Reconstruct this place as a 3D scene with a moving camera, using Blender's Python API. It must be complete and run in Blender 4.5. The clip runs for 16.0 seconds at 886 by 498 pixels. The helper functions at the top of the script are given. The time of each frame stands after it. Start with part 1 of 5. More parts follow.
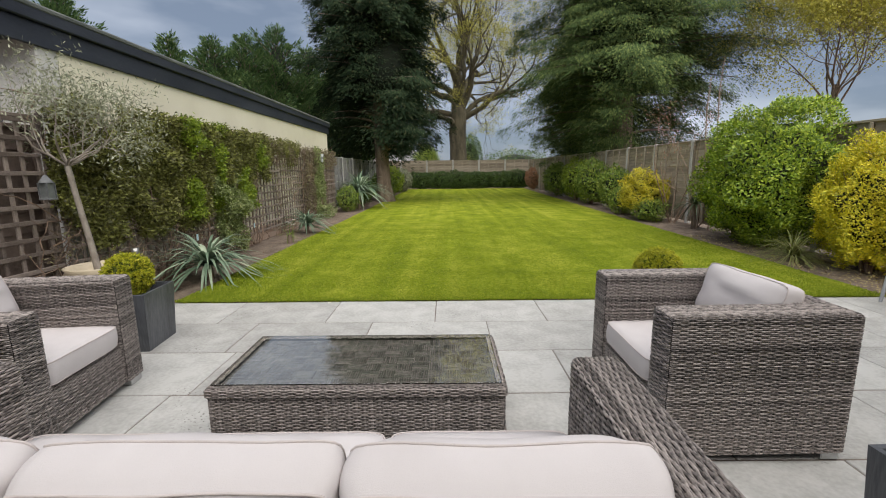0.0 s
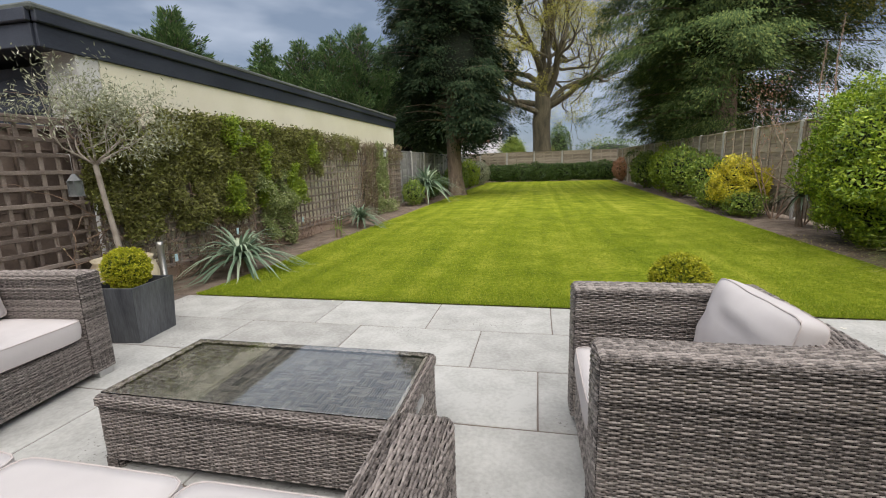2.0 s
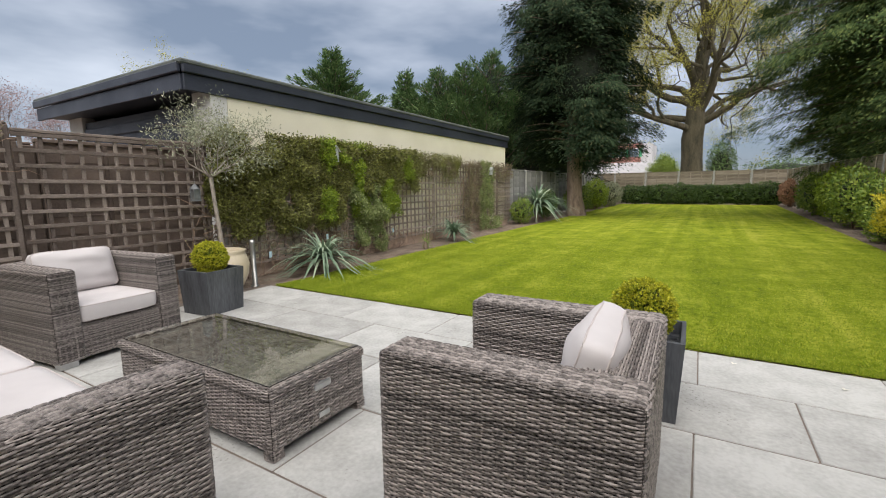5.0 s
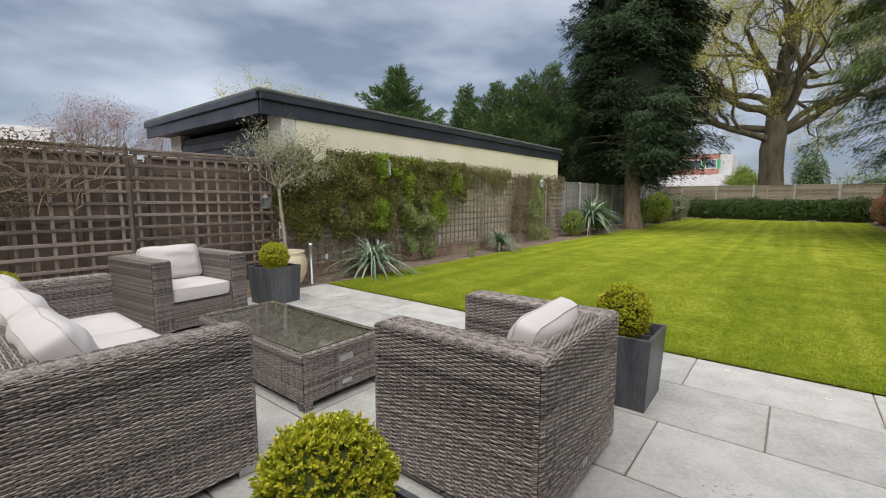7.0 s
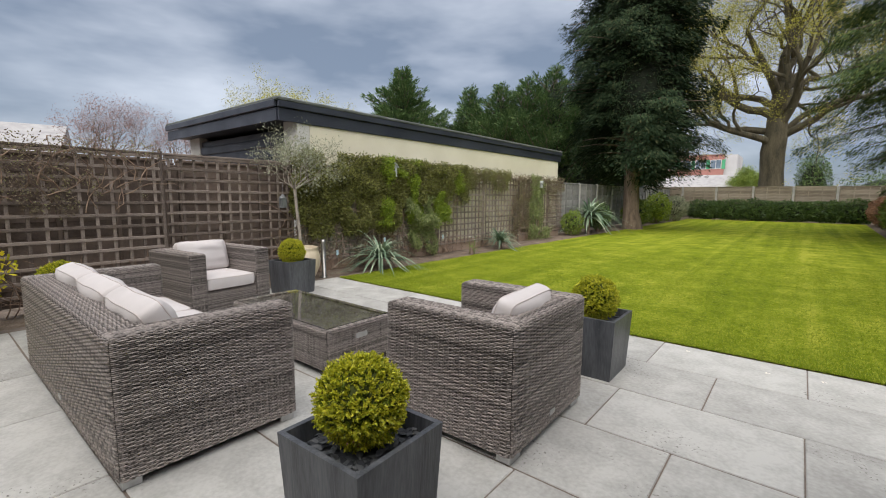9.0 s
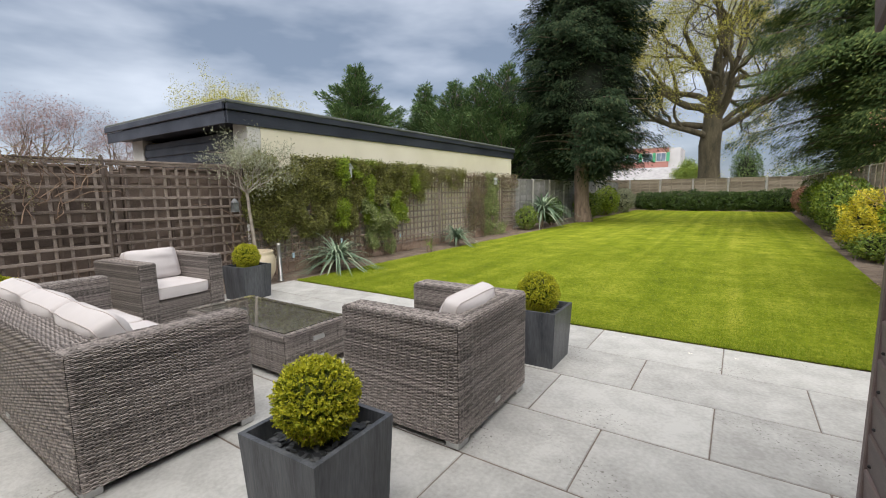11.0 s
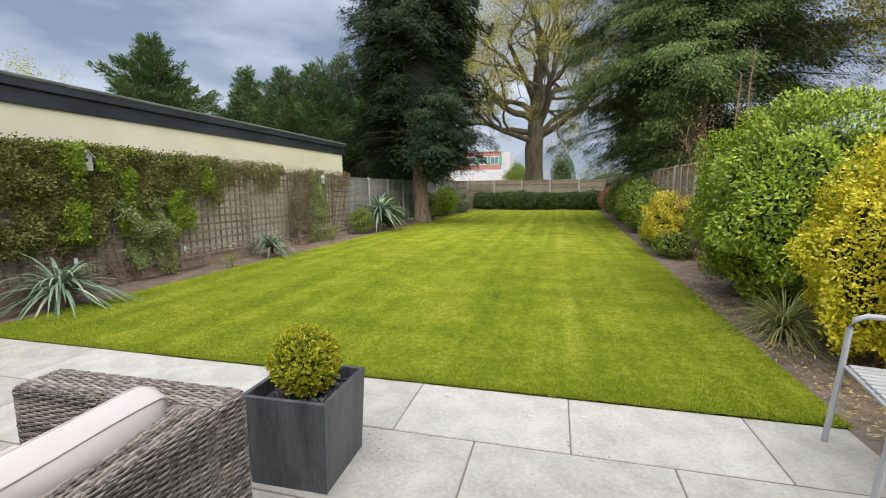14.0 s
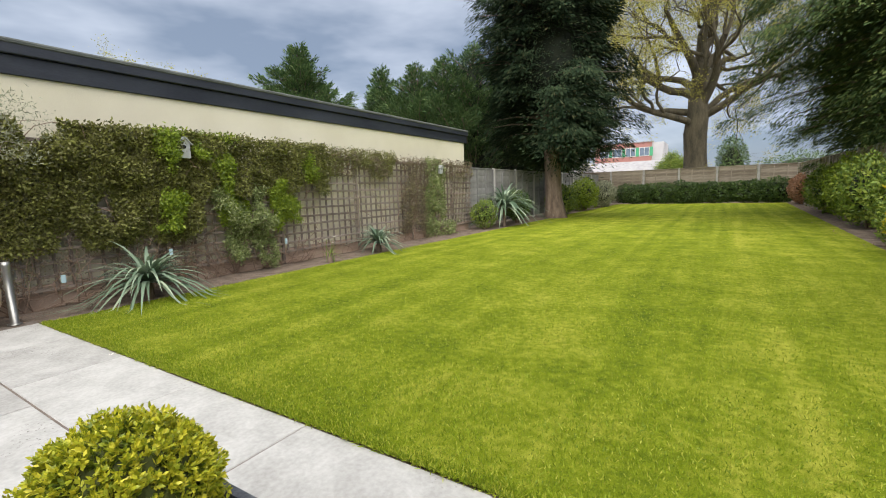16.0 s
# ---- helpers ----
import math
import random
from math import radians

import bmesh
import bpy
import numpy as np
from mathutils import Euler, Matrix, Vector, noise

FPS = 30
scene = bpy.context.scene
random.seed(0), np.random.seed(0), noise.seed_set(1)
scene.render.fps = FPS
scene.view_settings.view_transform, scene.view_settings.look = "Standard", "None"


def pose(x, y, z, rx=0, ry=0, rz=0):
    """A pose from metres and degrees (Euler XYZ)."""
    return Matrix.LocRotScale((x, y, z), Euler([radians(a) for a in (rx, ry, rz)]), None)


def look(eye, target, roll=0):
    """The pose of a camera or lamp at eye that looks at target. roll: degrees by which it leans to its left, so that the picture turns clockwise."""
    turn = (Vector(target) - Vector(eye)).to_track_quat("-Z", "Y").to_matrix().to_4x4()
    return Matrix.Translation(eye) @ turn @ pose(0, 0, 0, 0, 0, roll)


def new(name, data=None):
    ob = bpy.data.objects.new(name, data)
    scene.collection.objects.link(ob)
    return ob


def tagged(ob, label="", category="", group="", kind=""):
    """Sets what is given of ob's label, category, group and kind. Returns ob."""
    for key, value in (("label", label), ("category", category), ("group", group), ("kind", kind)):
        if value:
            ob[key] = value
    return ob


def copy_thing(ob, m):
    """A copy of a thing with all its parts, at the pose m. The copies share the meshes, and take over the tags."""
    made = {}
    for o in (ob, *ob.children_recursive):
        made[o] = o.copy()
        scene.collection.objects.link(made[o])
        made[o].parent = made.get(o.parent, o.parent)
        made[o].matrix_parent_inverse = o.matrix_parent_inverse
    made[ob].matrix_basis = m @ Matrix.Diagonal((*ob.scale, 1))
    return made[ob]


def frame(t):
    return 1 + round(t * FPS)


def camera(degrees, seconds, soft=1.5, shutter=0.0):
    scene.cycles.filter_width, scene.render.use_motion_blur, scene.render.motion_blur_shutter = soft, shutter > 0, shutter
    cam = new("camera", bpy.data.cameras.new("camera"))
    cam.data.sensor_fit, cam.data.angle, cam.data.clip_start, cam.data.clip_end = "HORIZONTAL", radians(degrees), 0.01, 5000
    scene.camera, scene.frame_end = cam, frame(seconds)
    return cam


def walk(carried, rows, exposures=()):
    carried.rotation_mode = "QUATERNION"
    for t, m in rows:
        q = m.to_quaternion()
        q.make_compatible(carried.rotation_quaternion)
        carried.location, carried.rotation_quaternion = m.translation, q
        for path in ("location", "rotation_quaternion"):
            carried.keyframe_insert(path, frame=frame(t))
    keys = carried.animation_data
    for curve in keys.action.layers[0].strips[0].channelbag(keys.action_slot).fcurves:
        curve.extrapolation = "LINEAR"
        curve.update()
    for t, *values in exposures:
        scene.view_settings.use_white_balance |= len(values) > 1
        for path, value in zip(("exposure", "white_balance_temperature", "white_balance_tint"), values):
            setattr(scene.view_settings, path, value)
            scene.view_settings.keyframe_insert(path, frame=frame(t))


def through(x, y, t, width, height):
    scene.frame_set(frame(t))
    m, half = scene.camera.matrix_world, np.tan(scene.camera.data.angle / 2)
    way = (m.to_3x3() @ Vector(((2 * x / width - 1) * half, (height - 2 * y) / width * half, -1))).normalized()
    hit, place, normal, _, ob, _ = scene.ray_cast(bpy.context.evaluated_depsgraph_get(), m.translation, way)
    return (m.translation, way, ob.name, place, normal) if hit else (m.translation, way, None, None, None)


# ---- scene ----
cam = camera(91, 16.0, soft=1.0)
ROWS = [
    (0, look((3.631, -4.279, 1.314), (3.600, 0.640, 0.418), -0.63)),
    (0.5, look((3.809, -4.192, 1.348), (3.584, 0.711, 0.393), -1.47)),
    (1, look((3.998, -4.081, 1.328), (3.531, 0.804, 0.369), -1.86)),
    (1.5, look((4.182, -3.963, 1.309), (3.450, 0.887, 0.337), -2.04)),
    (2, look((4.394, -3.827, 1.282), (3.347, 0.969, 0.333), -1.80)),
    (2.5, look((4.548, -3.728, 1.253), (3.249, 1.007, 0.305), -1.96)),
    (3, look((4.808, -3.754, 1.291), (3.205, 0.888, 0.355), -1.41)),
    (3.5, look((4.985, -3.675, 1.249), (3.125, 0.881, 0.366), -0.98)),
    (4, look((5.160, -3.571, 1.212), (3.066, 0.899, 0.418), -0.97)),
    (6.5, look((5.909, -3.782, 1.272), (2.920, 0.177, 0.643), -0.05)),
    (7, look((6.041, -3.835, 1.258), (2.936, 0.040, 0.668), 0.05)),
    (7.5, look((6.194, -3.914, 1.271), (2.980, -0.130, 0.679), 0.02)),
    (8, look((6.270, -4.034, 1.271), (3.054, -0.249, 0.700), 0.14)),
    (8.5, look((6.327, -4.147, 1.279), (3.142, -0.338, 0.693), 0.29)),
    (11, look((6.548, -4.319, 1.367), (3.775, -0.210, 0.712), -0.75)),
    (11.5, look((6.520, -4.146, 1.344), (3.944, 0.088, 0.686), -1.48)),
    (12, look((6.518, -3.919, 1.340), (4.219, 0.473, 0.684), -1.93)),
    (12.5, look((6.500, -3.727, 1.362), (4.460, 0.782, 0.654), -2.01)),
    (13, look((6.495, -3.379, 1.334), (4.727, 1.247, 0.647), -2.28)),
    (13.5, look((6.476, -3.203, 1.399), (5.041, 1.537, 0.712), -1.01)),
    (14, look((6.416, -2.824, 1.367), (5.178, 1.973, 0.691), -0.42)),
    (14.5, look((6.383, -2.394, 1.281), (5.066, 2.384, 0.616), -1.37)),
    (15, look((6.338, -2.099, 1.252), (4.923, 2.648, 0.566), -0.87)),
    (15.5, look((6.304, -1.682, 1.197), (4.458, 2.911, 0.493), -1.50)),
    (16, look((6.194, -1.335, 1.119), (3.534, 2.847, 0.460), -1.87)),
]
walk(cam, ROWS, [(0, 0.97), (3.5, 1.15), (7.0, 1.06), (8.5, 1.04), (11.0, 1.18), (12.5, 1.27), (14.5, 1.27), (16.0, 1.31)])

# ---- light ----
SUN_EL, SUN_AZ = radians(56), radians(157)
world = bpy.data.worlds.new("overcast_sky")
scene.world = world
world.use_nodes = True
wn, wl = world.node_tree.nodes, world.node_tree.links
bg = wn["Background"]
sky = wn.new("ShaderNodeTexSky")
sky.sky_type, sky.sun_disc = "NISHITA", False
sky.sun_elevation, sky.sun_rotation = SUN_EL, SUN_AZ
dim = wn.new("ShaderNodeVectorMath")
dim.operation = "SCALE"
dim.inputs["Scale"].default_value = 0.075
wl.new(sky.outputs[0], dim.inputs[0])
co = wn.new("ShaderNodeTexCoord")
stretch = wn.new("ShaderNodeMapping")
stretch.inputs["Scale"].default_value = (1.0, 1.0, 3.2)
wl.new(co.outputs["Generated"], stretch.inputs[0])
cloud = wn.new("ShaderNodeTexNoise")
cloud.inputs["Scale"].default_value, cloud.inputs["Detail"].default_value = 2.1, 5.0
cloud.inputs["Roughness"].default_value = 0.5
wl.new(stretch.outputs[0], cloud.inputs["Vector"])
shade = wn.new("ShaderNodeValToRGB")
shade.color_ramp.elements[0].position, shade.color_ramp.elements[0].color = 0.38, (0.112, 0.138, 0.184, 1)
shade.color_ramp.elements[1].position, shade.color_ramp.elements[1].color = 0.68, (0.37, 0.395, 0.445, 1)
wl.new(cloud.outputs[0], shade.inputs[0])
cover = wn.new("ShaderNodeMix")
cover.data_type = "RGBA"
cover.inputs["Factor"].default_value = 0.85
wl.new(dim.outputs[0], cover.inputs["A"])
wl.new(shade.outputs[0], cover.inputs["B"])
wl.new(cover.outputs["Result"], bg.inputs["Color"])
bg.inputs["Strength"].default_value = 1.0
sun = new("sun", bpy.data.lights.new("sun", "SUN"))
sun.data.energy, sun.data.angle, sun.data.color = 2.6, radians(95), (1.0, 0.95, 0.88)
sun.matrix_world = look((4.8, -11.5, 18.5), (0, 0, 0))

# ---- materials ----
def nodes_of(name):
    m = bpy.data.materials.new(name)
    m.use_nodes = True
    nt = m.node_tree
    return m, nt.nodes, nt.links, nt.nodes["Principled BSDF"]


def ramp_node(n, stops):
    r = n.new("ShaderNodeValToRGB")
    els = r.color_ramp.elements
    while len(els) < len(stops):
        els.new(0.5)
    for e, (p, c) in zip(els, stops):
        e.position, e.color = p, (*c, 1)
    return r


def surface(name, dark, light, scale=8.0, rough=0.7, bump=0.2, fine=60.0, metal=0.0, island=0.0, per_object=0.0,
            stretch=(1, 1, 1), spec=0.5, stain=0.25, distance=0.01):
    """Two scales of noise between two colours, fine relief, and a shift per island or per object."""
    m, n, l, p = nodes_of(name)
    tc = n.new("ShaderNodeTexCoord")
    mp = n.new("ShaderNodeMapping")
    mp.inputs["Scale"].default_value = stretch
    l.new(tc.outputs["Object"], mp.inputs[0])
    big, small = n.new("ShaderNodeTexNoise"), n.new("ShaderNodeTexNoise")
    big.inputs["Scale"].default_value, big.inputs["Detail"].default_value = scale, 6
    small.inputs["Scale"].default_value, small.inputs["Detail"].default_value = fine, 4
    l.new(mp.outputs[0], big.inputs["Vector"])
    l.new(mp.outputs[0], small.inputs["Vector"])
    mix = n.new("ShaderNodeMath")
    mix.operation = "MULTIPLY_ADD"
    mix.inputs[1].default_value, mix.inputs[2].default_value = stain, 0.5 - stain / 2
    l.new(small.outputs[0], mix.inputs[0])
    add = n.new("ShaderNodeMath")
    add.operation = "ADD"
    off = n.new("ShaderNodeMath")
    off.operation = "SUBTRACT"
    off.inputs[1].default_value = 0.5
    l.new(big.outputs[0], off.inputs[0])
    l.new(mix.outputs[0], add.inputs[0])
    l.new(off.outputs[0], add.inputs[1])
    last = add
    for amount, kind, socket in ((island, "ShaderNodeNewGeometry", "Random Per Island"), (per_object, "ShaderNodeObjectInfo", "Random")):
        if amount:
            src = n.new(kind)
            k = n.new("ShaderNodeMath")
            k.operation = "MULTIPLY_ADD"
            k.inputs[1].default_value, k.inputs[2].default_value = amount, -amount / 2
            l.new(src.outputs[socket], k.inputs[0])
            s = n.new("ShaderNodeMath")
            s.operation = "ADD"
            l.new(last.outputs[0], s.inputs[0])
            l.new(k.outputs[0], s.inputs[1])
            last = s
    r = ramp_node(n, [(0.25, dark), (0.75, light)])
    l.new(last.outputs[0], r.inputs[0])
    l.new(r.outputs[0], p.inputs["Base Color"])
    p.inputs["Roughness"].default_value, p.inputs["Metallic"].default_value = rough, metal
    p.inputs["Specular IOR Level"].default_value = spec
    if bump:
        b = n.new("ShaderNodeBump")
        b.inputs["Strength"].default_value, b.inputs["Distance"].default_value = bump, distance
        l.new(small.outputs[0], b.inputs["Height"])
        l.new(b.outputs[0], p.inputs["Normal"])
    return m


def leafy(name, stops, rough=0.45, through=0.25, spec=0.4):
    """Leaf colours by island, a little light let through."""
    m, n, l, p = nodes_of(name)
    g = n.new("ShaderNodeNewGeometry")
    r = ramp_node(n, stops)
    l.new(g.outputs["Random Per Island"], r.inputs[0])
    l.new(r.outputs[0], p.inputs["Base Color"])
    p.inputs["Roughness"].default_value = rough
    p.inputs["Specular IOR Level"].default_value = spec
    t = n.new("ShaderNodeBsdfTranslucent")
    l.new(r.outputs[0], t.inputs["Color"])
    mx = n.new("ShaderNodeMixShader")
    mx.inputs[0].default_value = through
    l.new(p.outputs[0], mx.inputs[1])
    l.new(t.outputs[0], mx.inputs[2])
    l.new(mx.outputs[0], n["Material Output"].inputs["Surface"])
    return m


M = {}
M["slab"] = surface("sandstone", (0.305, 0.298, 0.282), (0.485, 0.478, 0.458), 4.5, 0.72, 0.6, 42, per_object=0.3, stain=0.6, distance=0.006)
m_slab = M["slab"]
sn, sl = m_slab.node_tree.nodes, m_slab.node_tree.links
vor = sn.new("ShaderNodeTexNoise")
vor.inputs["Scale"].default_value, vor.inputs["Detail"].default_value = 55, 2
zone = sn.new("ShaderNodeTexNoise")
zone.inputs["Scale"].default_value = 1.6
coord = sn.new("ShaderNodeNewGeometry")
for nd in (vor, zone):
    sl.new(coord.outputs["Position"], nd.inputs["Vector"])
pit, where, both = sn.new("ShaderNodeMapRange"), sn.new("ShaderNodeMapRange"), sn.new("ShaderNodeMath")
pit.inputs["From Min"].default_value, pit.inputs["From Max"].default_value = 0.62, 0.68
where.inputs["From Min"].default_value, where.inputs["From Max"].default_value = 0.57, 0.66
both.operation = "MULTIPLY"
sl.new(vor.outputs[0], pit.inputs["Value"])
sl.new(zone.outputs[0], where.inputs["Value"])
sl.new(pit.outputs[0], both.inputs[0])
sl.new(where.outputs[0], both.inputs[1])
pits = sn.new("ShaderNodeMix")
pits.data_type = "RGBA"
sl.new(both.outputs[0], pits.inputs["Factor"])
old = sn["Principled BSDF"].inputs["Base Color"].links[0].from_socket
sl.new(old, pits.inputs["A"])
pits.inputs["B"].default_value = (0.17, 0.16, 0.145, 1)
sl.new(pits.outputs["Result"], sn["Principled BSDF"].inputs["Base Color"])
M["joint"] = surface("mortar", (0.12, 0.095, 0.08), (0.22, 0.18, 0.15), 9, 0.95, 0.5, 90)
M["rattan"] = surface("rattan", (0.06, 0.05, 0.046), (0.38, 0.332, 0.308), 90, 0.42, 0.1, 300, island=0.4, spec=0.4, stain=0.15)
# near-black backing that stands for the shade behind the weave
M["rattan_gap_shade"] = surface("rattan_gap_shade", (0.016, 0.014, 0.013), (0.04, 0.034, 0.03), 20, 0.8, 0.1)
# darker copy of the rattan, the shade under the glass put in its colour
M["rattan_shaded"] = surface("shaded_rattan", (0.03, 0.026, 0.023), (0.13, 0.115, 0.103), 40, 0.5, 0.15, 200, island=0.5)
M["cushion"] = surface("cushion_cloth", (0.50, 0.465, 0.464), (0.60, 0.563, 0.562), 3.0, 0.9, 0.25, 420, spec=0.2, stain=0.2, distance=0.002)
M["piping"] = surface("cushion_piping", (0.46, 0.41, 0.395), (0.55, 0.49, 0.475), 20, 0.9, 0.2, 300)
M["zinc"] = surface("slate_fibre", (0.036, 0.039, 0.046), (0.105, 0.11, 0.122), 9.0, 0.42, 0.2, 60, stretch=(1.6, 1.6, 0.22), stain=0.7)
M["chip"] = surface("slate_chippings", (0.03, 0.032, 0.037), (0.12, 0.125, 0.13), 20, 0.6, 0.2, 80, island=0.7)
M["aluminium"] = surface("aluminium_foot", (0.42, 0.42, 0.42), (0.6, 0.6, 0.6), 12, 0.35, 0.05, metal=0.7)
M["steel"] = surface("brushed_steel", (0.24, 0.235, 0.225), (0.4, 0.39, 0.37), 6, 0.3, 0.05, metal=0.8)
M["render"] = surface("cream_render", (0.62, 0.575, 0.445), (0.77, 0.725, 0.595), 0.8, 0.9, 0.35, 120, stain=0.3)
M["grey_render"] = surface("bare_cement", (0.40, 0.39, 0.37), (0.58, 0.57, 0.55), 2.5, 0.9, 0.4, 60, stain=0.4)
M["fascia"] = surface("fascia_paint", (0.017, 0.02, 0.031), (0.05, 0.056, 0.073), 2.5, 0.5, 0.2, 60, stretch=(1, 0.3, 1), spec=0.3)
M["felt"] = surface("roofing_felt", (0.05, 0.058, 0.055), (0.12, 0.13, 0.12), 3, 0.9, 0.5, 120)
M["trellis"] = surface("weathered_trellis", (0.12, 0.092, 0.077), (0.30, 0.245, 0.21), 4, 0.85, 0.4, 60, per_object=0.45, stretch=(4, 1, 1), stain=0.35)
M["fence"] = surface("fence_boards", (0.21, 0.17, 0.125), (0.42, 0.355, 0.275), 3, 0.85, 0.4, 50, per_object=0.4, stretch=(0.6, 0.6, 5), stain=0.35)
M["fence_grey"] = surface("silvered_boards", (0.17, 0.165, 0.16), (0.33, 0.32, 0.31), 3, 0.85, 0.4, 50, per_object=0.35, stain=0.35)
M["concrete"] = surface("concrete_post", (0.36, 0.34, 0.31), (0.55, 0.53, 0.5), 4, 0.9, 0.4, 70, stain=0.4)
M["brown_base"] = surface("painted_low_wall", (0.30, 0.21, 0.16), (0.46, 0.35, 0.28), 1.6, 0.9, 0.4, 60, stain=0.4)
M["shed"] = surface("dark_shed_stain", (0.085, 0.06, 0.056), (0.16, 0.118, 0.11), 3, 0.55, 0.3, 70, per_object=0.4, stretch=(1, 0.2, 4), stain=0.3)
M["soil"] = surface("soil", (0.115, 0.083, 0.062), (0.30, 0.235, 0.18), 5, 0.95, 0.9, 70, stain=0.6, distance=0.03)
M["bark"] = surface("bark", (0.085, 0.06, 0.043), (0.27, 0.20, 0.15), 3, 0.9, 0.9, 16, stretch=(3, 3, 0.7), stain=0.5, distance=0.04)
M["bark_mossy"] = surface("mossy_oak_bark", (0.042, 0.037, 0.022), (0.135, 0.115, 0.07), 1.2, 0.9, 0.9, 9, stretch=(3, 3, 0.7), stain=0.5, distance=0.05)
M["bark_pale"] = surface("pale_olive_bark", (0.20, 0.17, 0.14), (0.40, 0.35, 0.3), 8, 0.85, 0.6, 50)
M["twig"] = surface("dry_twigs", (0.16, 0.105, 0.075), (0.34, 0.235, 0.17), 8, 0.85, 0.2, 50, island=0.5)
M["terracotta"] = surface("cream_glazed_pot", (0.52, 0.43, 0.30), (0.70, 0.61, 0.46), 3, 0.4, 0.1, 40)
M["white"] = surface("white_paint", (0.62, 0.62, 0.6), (0.78, 0.78, 0.76), 6, 0.6, 0.1)
M["bird_grey"] = surface("grey_paint", (0.34, 0.35, 0.36), (0.5, 0.51, 0.52), 10, 0.7, 0.2)
M["tag_blue"] = surface("pale_blue_card", (0.36, 0.52, 0.6), (0.52, 0.66, 0.74), 10, 0.6, 0.1)
M["black"] = surface("black_hole", (0.008, 0.008, 0.008), (0.02, 0.02, 0.02), 6, 0.8, 0.0)
M["brick"] = surface("red_brick_far", (0.33, 0.15, 0.13), (0.42, 0.21, 0.18), 0.4, 0.9, 0.1)
M["render_far"] = surface("pale_far_render", (0.44, 0.44, 0.45), (0.54, 0.54, 0.55), 0.3, 0.9, 0)
M["window_far"] = surface("far_window_glass", (0.10, 0.14, 0.19), (0.2, 0.26, 0.33), 1, 0.15, 0)
M["green_panel"] = surface("green_panel", (0.05, 0.3, 0.14), (0.08, 0.38, 0.2), 1, 0.6, 0)
M["roof_far"] = surface("far_roof_tiles", (0.27, 0.26, 0.265), (0.4, 0.39, 0.39), 2, 0.9, 0.3)
M["box"] = leafy("box_leaf", [(0.0, (0.23, 0.28, 0.02)), (0.5, (0.46, 0.47, 0.03)), (1.0, (0.74, 0.67, 0.06))], 0.4)
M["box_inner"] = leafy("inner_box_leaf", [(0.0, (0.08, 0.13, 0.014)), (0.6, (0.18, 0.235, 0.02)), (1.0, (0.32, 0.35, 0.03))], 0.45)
# near-black green for the shells that stand for shade inside crowns
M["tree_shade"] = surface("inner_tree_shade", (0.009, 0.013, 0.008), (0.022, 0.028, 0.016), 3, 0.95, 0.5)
M["fence_dark"] = surface("dark_backing_boards", (0.10, 0.072, 0.058), (0.2, 0.15, 0.122), 3, 0.85, 0.4, 50, per_object=0.4, stain=0.35)
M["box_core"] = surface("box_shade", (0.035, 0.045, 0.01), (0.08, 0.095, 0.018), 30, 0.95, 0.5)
M["laurel"] = leafy("laurel_leaf", [(0.0, (0.085, 0.15, 0.016)), (0.5, (0.22, 0.33, 0.028)), (1.0, (0.5, 0.58, 0.06))], 0.38, 0.25, 0.4)
M["gold"] = leafy("golden_leaf", [(0.0, (0.34, 0.37, 0.025)), (0.4, (0.62, 0.56, 0.03)), (1.0, (0.84, 0.71, 0.05))], 0.4)
M["choisya"] = leafy("choisya_leaf", [(0.0, (0.2, 0.24, 0.03)), (0.35, (0.5, 0.44, 0.03)), (1.0, (0.78, 0.64, 0.06))], 0.4)
M["shrub"] = leafy("shrub_leaf", [(0.0, (0.07, 0.126, 0.021)), (0.6, (0.196, 0.28, 0.042)), (1.0, (0.364, 0.42, 0.07))], 0.45)
M["hedge"] = leafy("dark_hedge_leaf", [(0.0, (0.0375, 0.075, 0.0225)), (0.6, (0.0825, 0.143, 0.0375)), (1.0, (0.165, 0.24, 0.06))], 0.35)
M["ivy"] = leafy("climber_leaf", [(0.0, (0.075, 0.073, 0.026)), (0.5, (0.165, 0.165, 0.045)), (1.0, (0.31, 0.325, 0.085))], 0.5)
M["ivy_bright"] = leafy("bright_climber_leaf", [(0.0, (0.11, 0.165, 0.018)), (0.6, (0.225, 0.31, 0.026)), (1.0, (0.38, 0.46, 0.055))], 0.45)
M["ivy_var"] = leafy("variegated_climber_leaf", [(0.0, (0.11, 0.15, 0.05)), (0.6, (0.25, 0.30, 0.1)), (1.0, (0.46, 0.5, 0.25))], 0.45)
M["ivy_dry"] = leafy("dry_climber", [(0.0, (0.126, 0.0952, 0.07)), (0.6, (0.238, 0.182, 0.133)), (1.0, (0.28, 0.28, 0.126))], 0.7)
M["conifer"] = leafy("cypress_spray", [(0.0, (0.018, 0.034, 0.018)), (0.6, (0.034, 0.056, 0.028)), (0.9, (0.06, 0.085, 0.04)), (1.0, (0.085, 0.082, 0.042))], 0.8, 0.15, 0.06)
M["leyland"] = leafy("leyland_spray", [(0.0, (0.055, 0.1, 0.042)), (0.6, (0.1, 0.17, 0.064)), (1.0, (0.2, 0.27, 0.1))], 0.8, 0.2, 0.08)
M["yew"] = leafy("yew_spray", [(0.0, (0.044, 0.074, 0.028)), (0.6, (0.088, 0.134, 0.046)), (1.0, (0.21, 0.25, 0.078))], 0.8, 0.2, 0.08)
M["oak_leaf"] = leafy("young_oak_leaf", [(0.0, (0.23, 0.23, 0.0345)), (0.6, (0.414, 0.391, 0.0575)), (1.0, (0.552, 0.506, 0.103))], 0.5, 0.35)
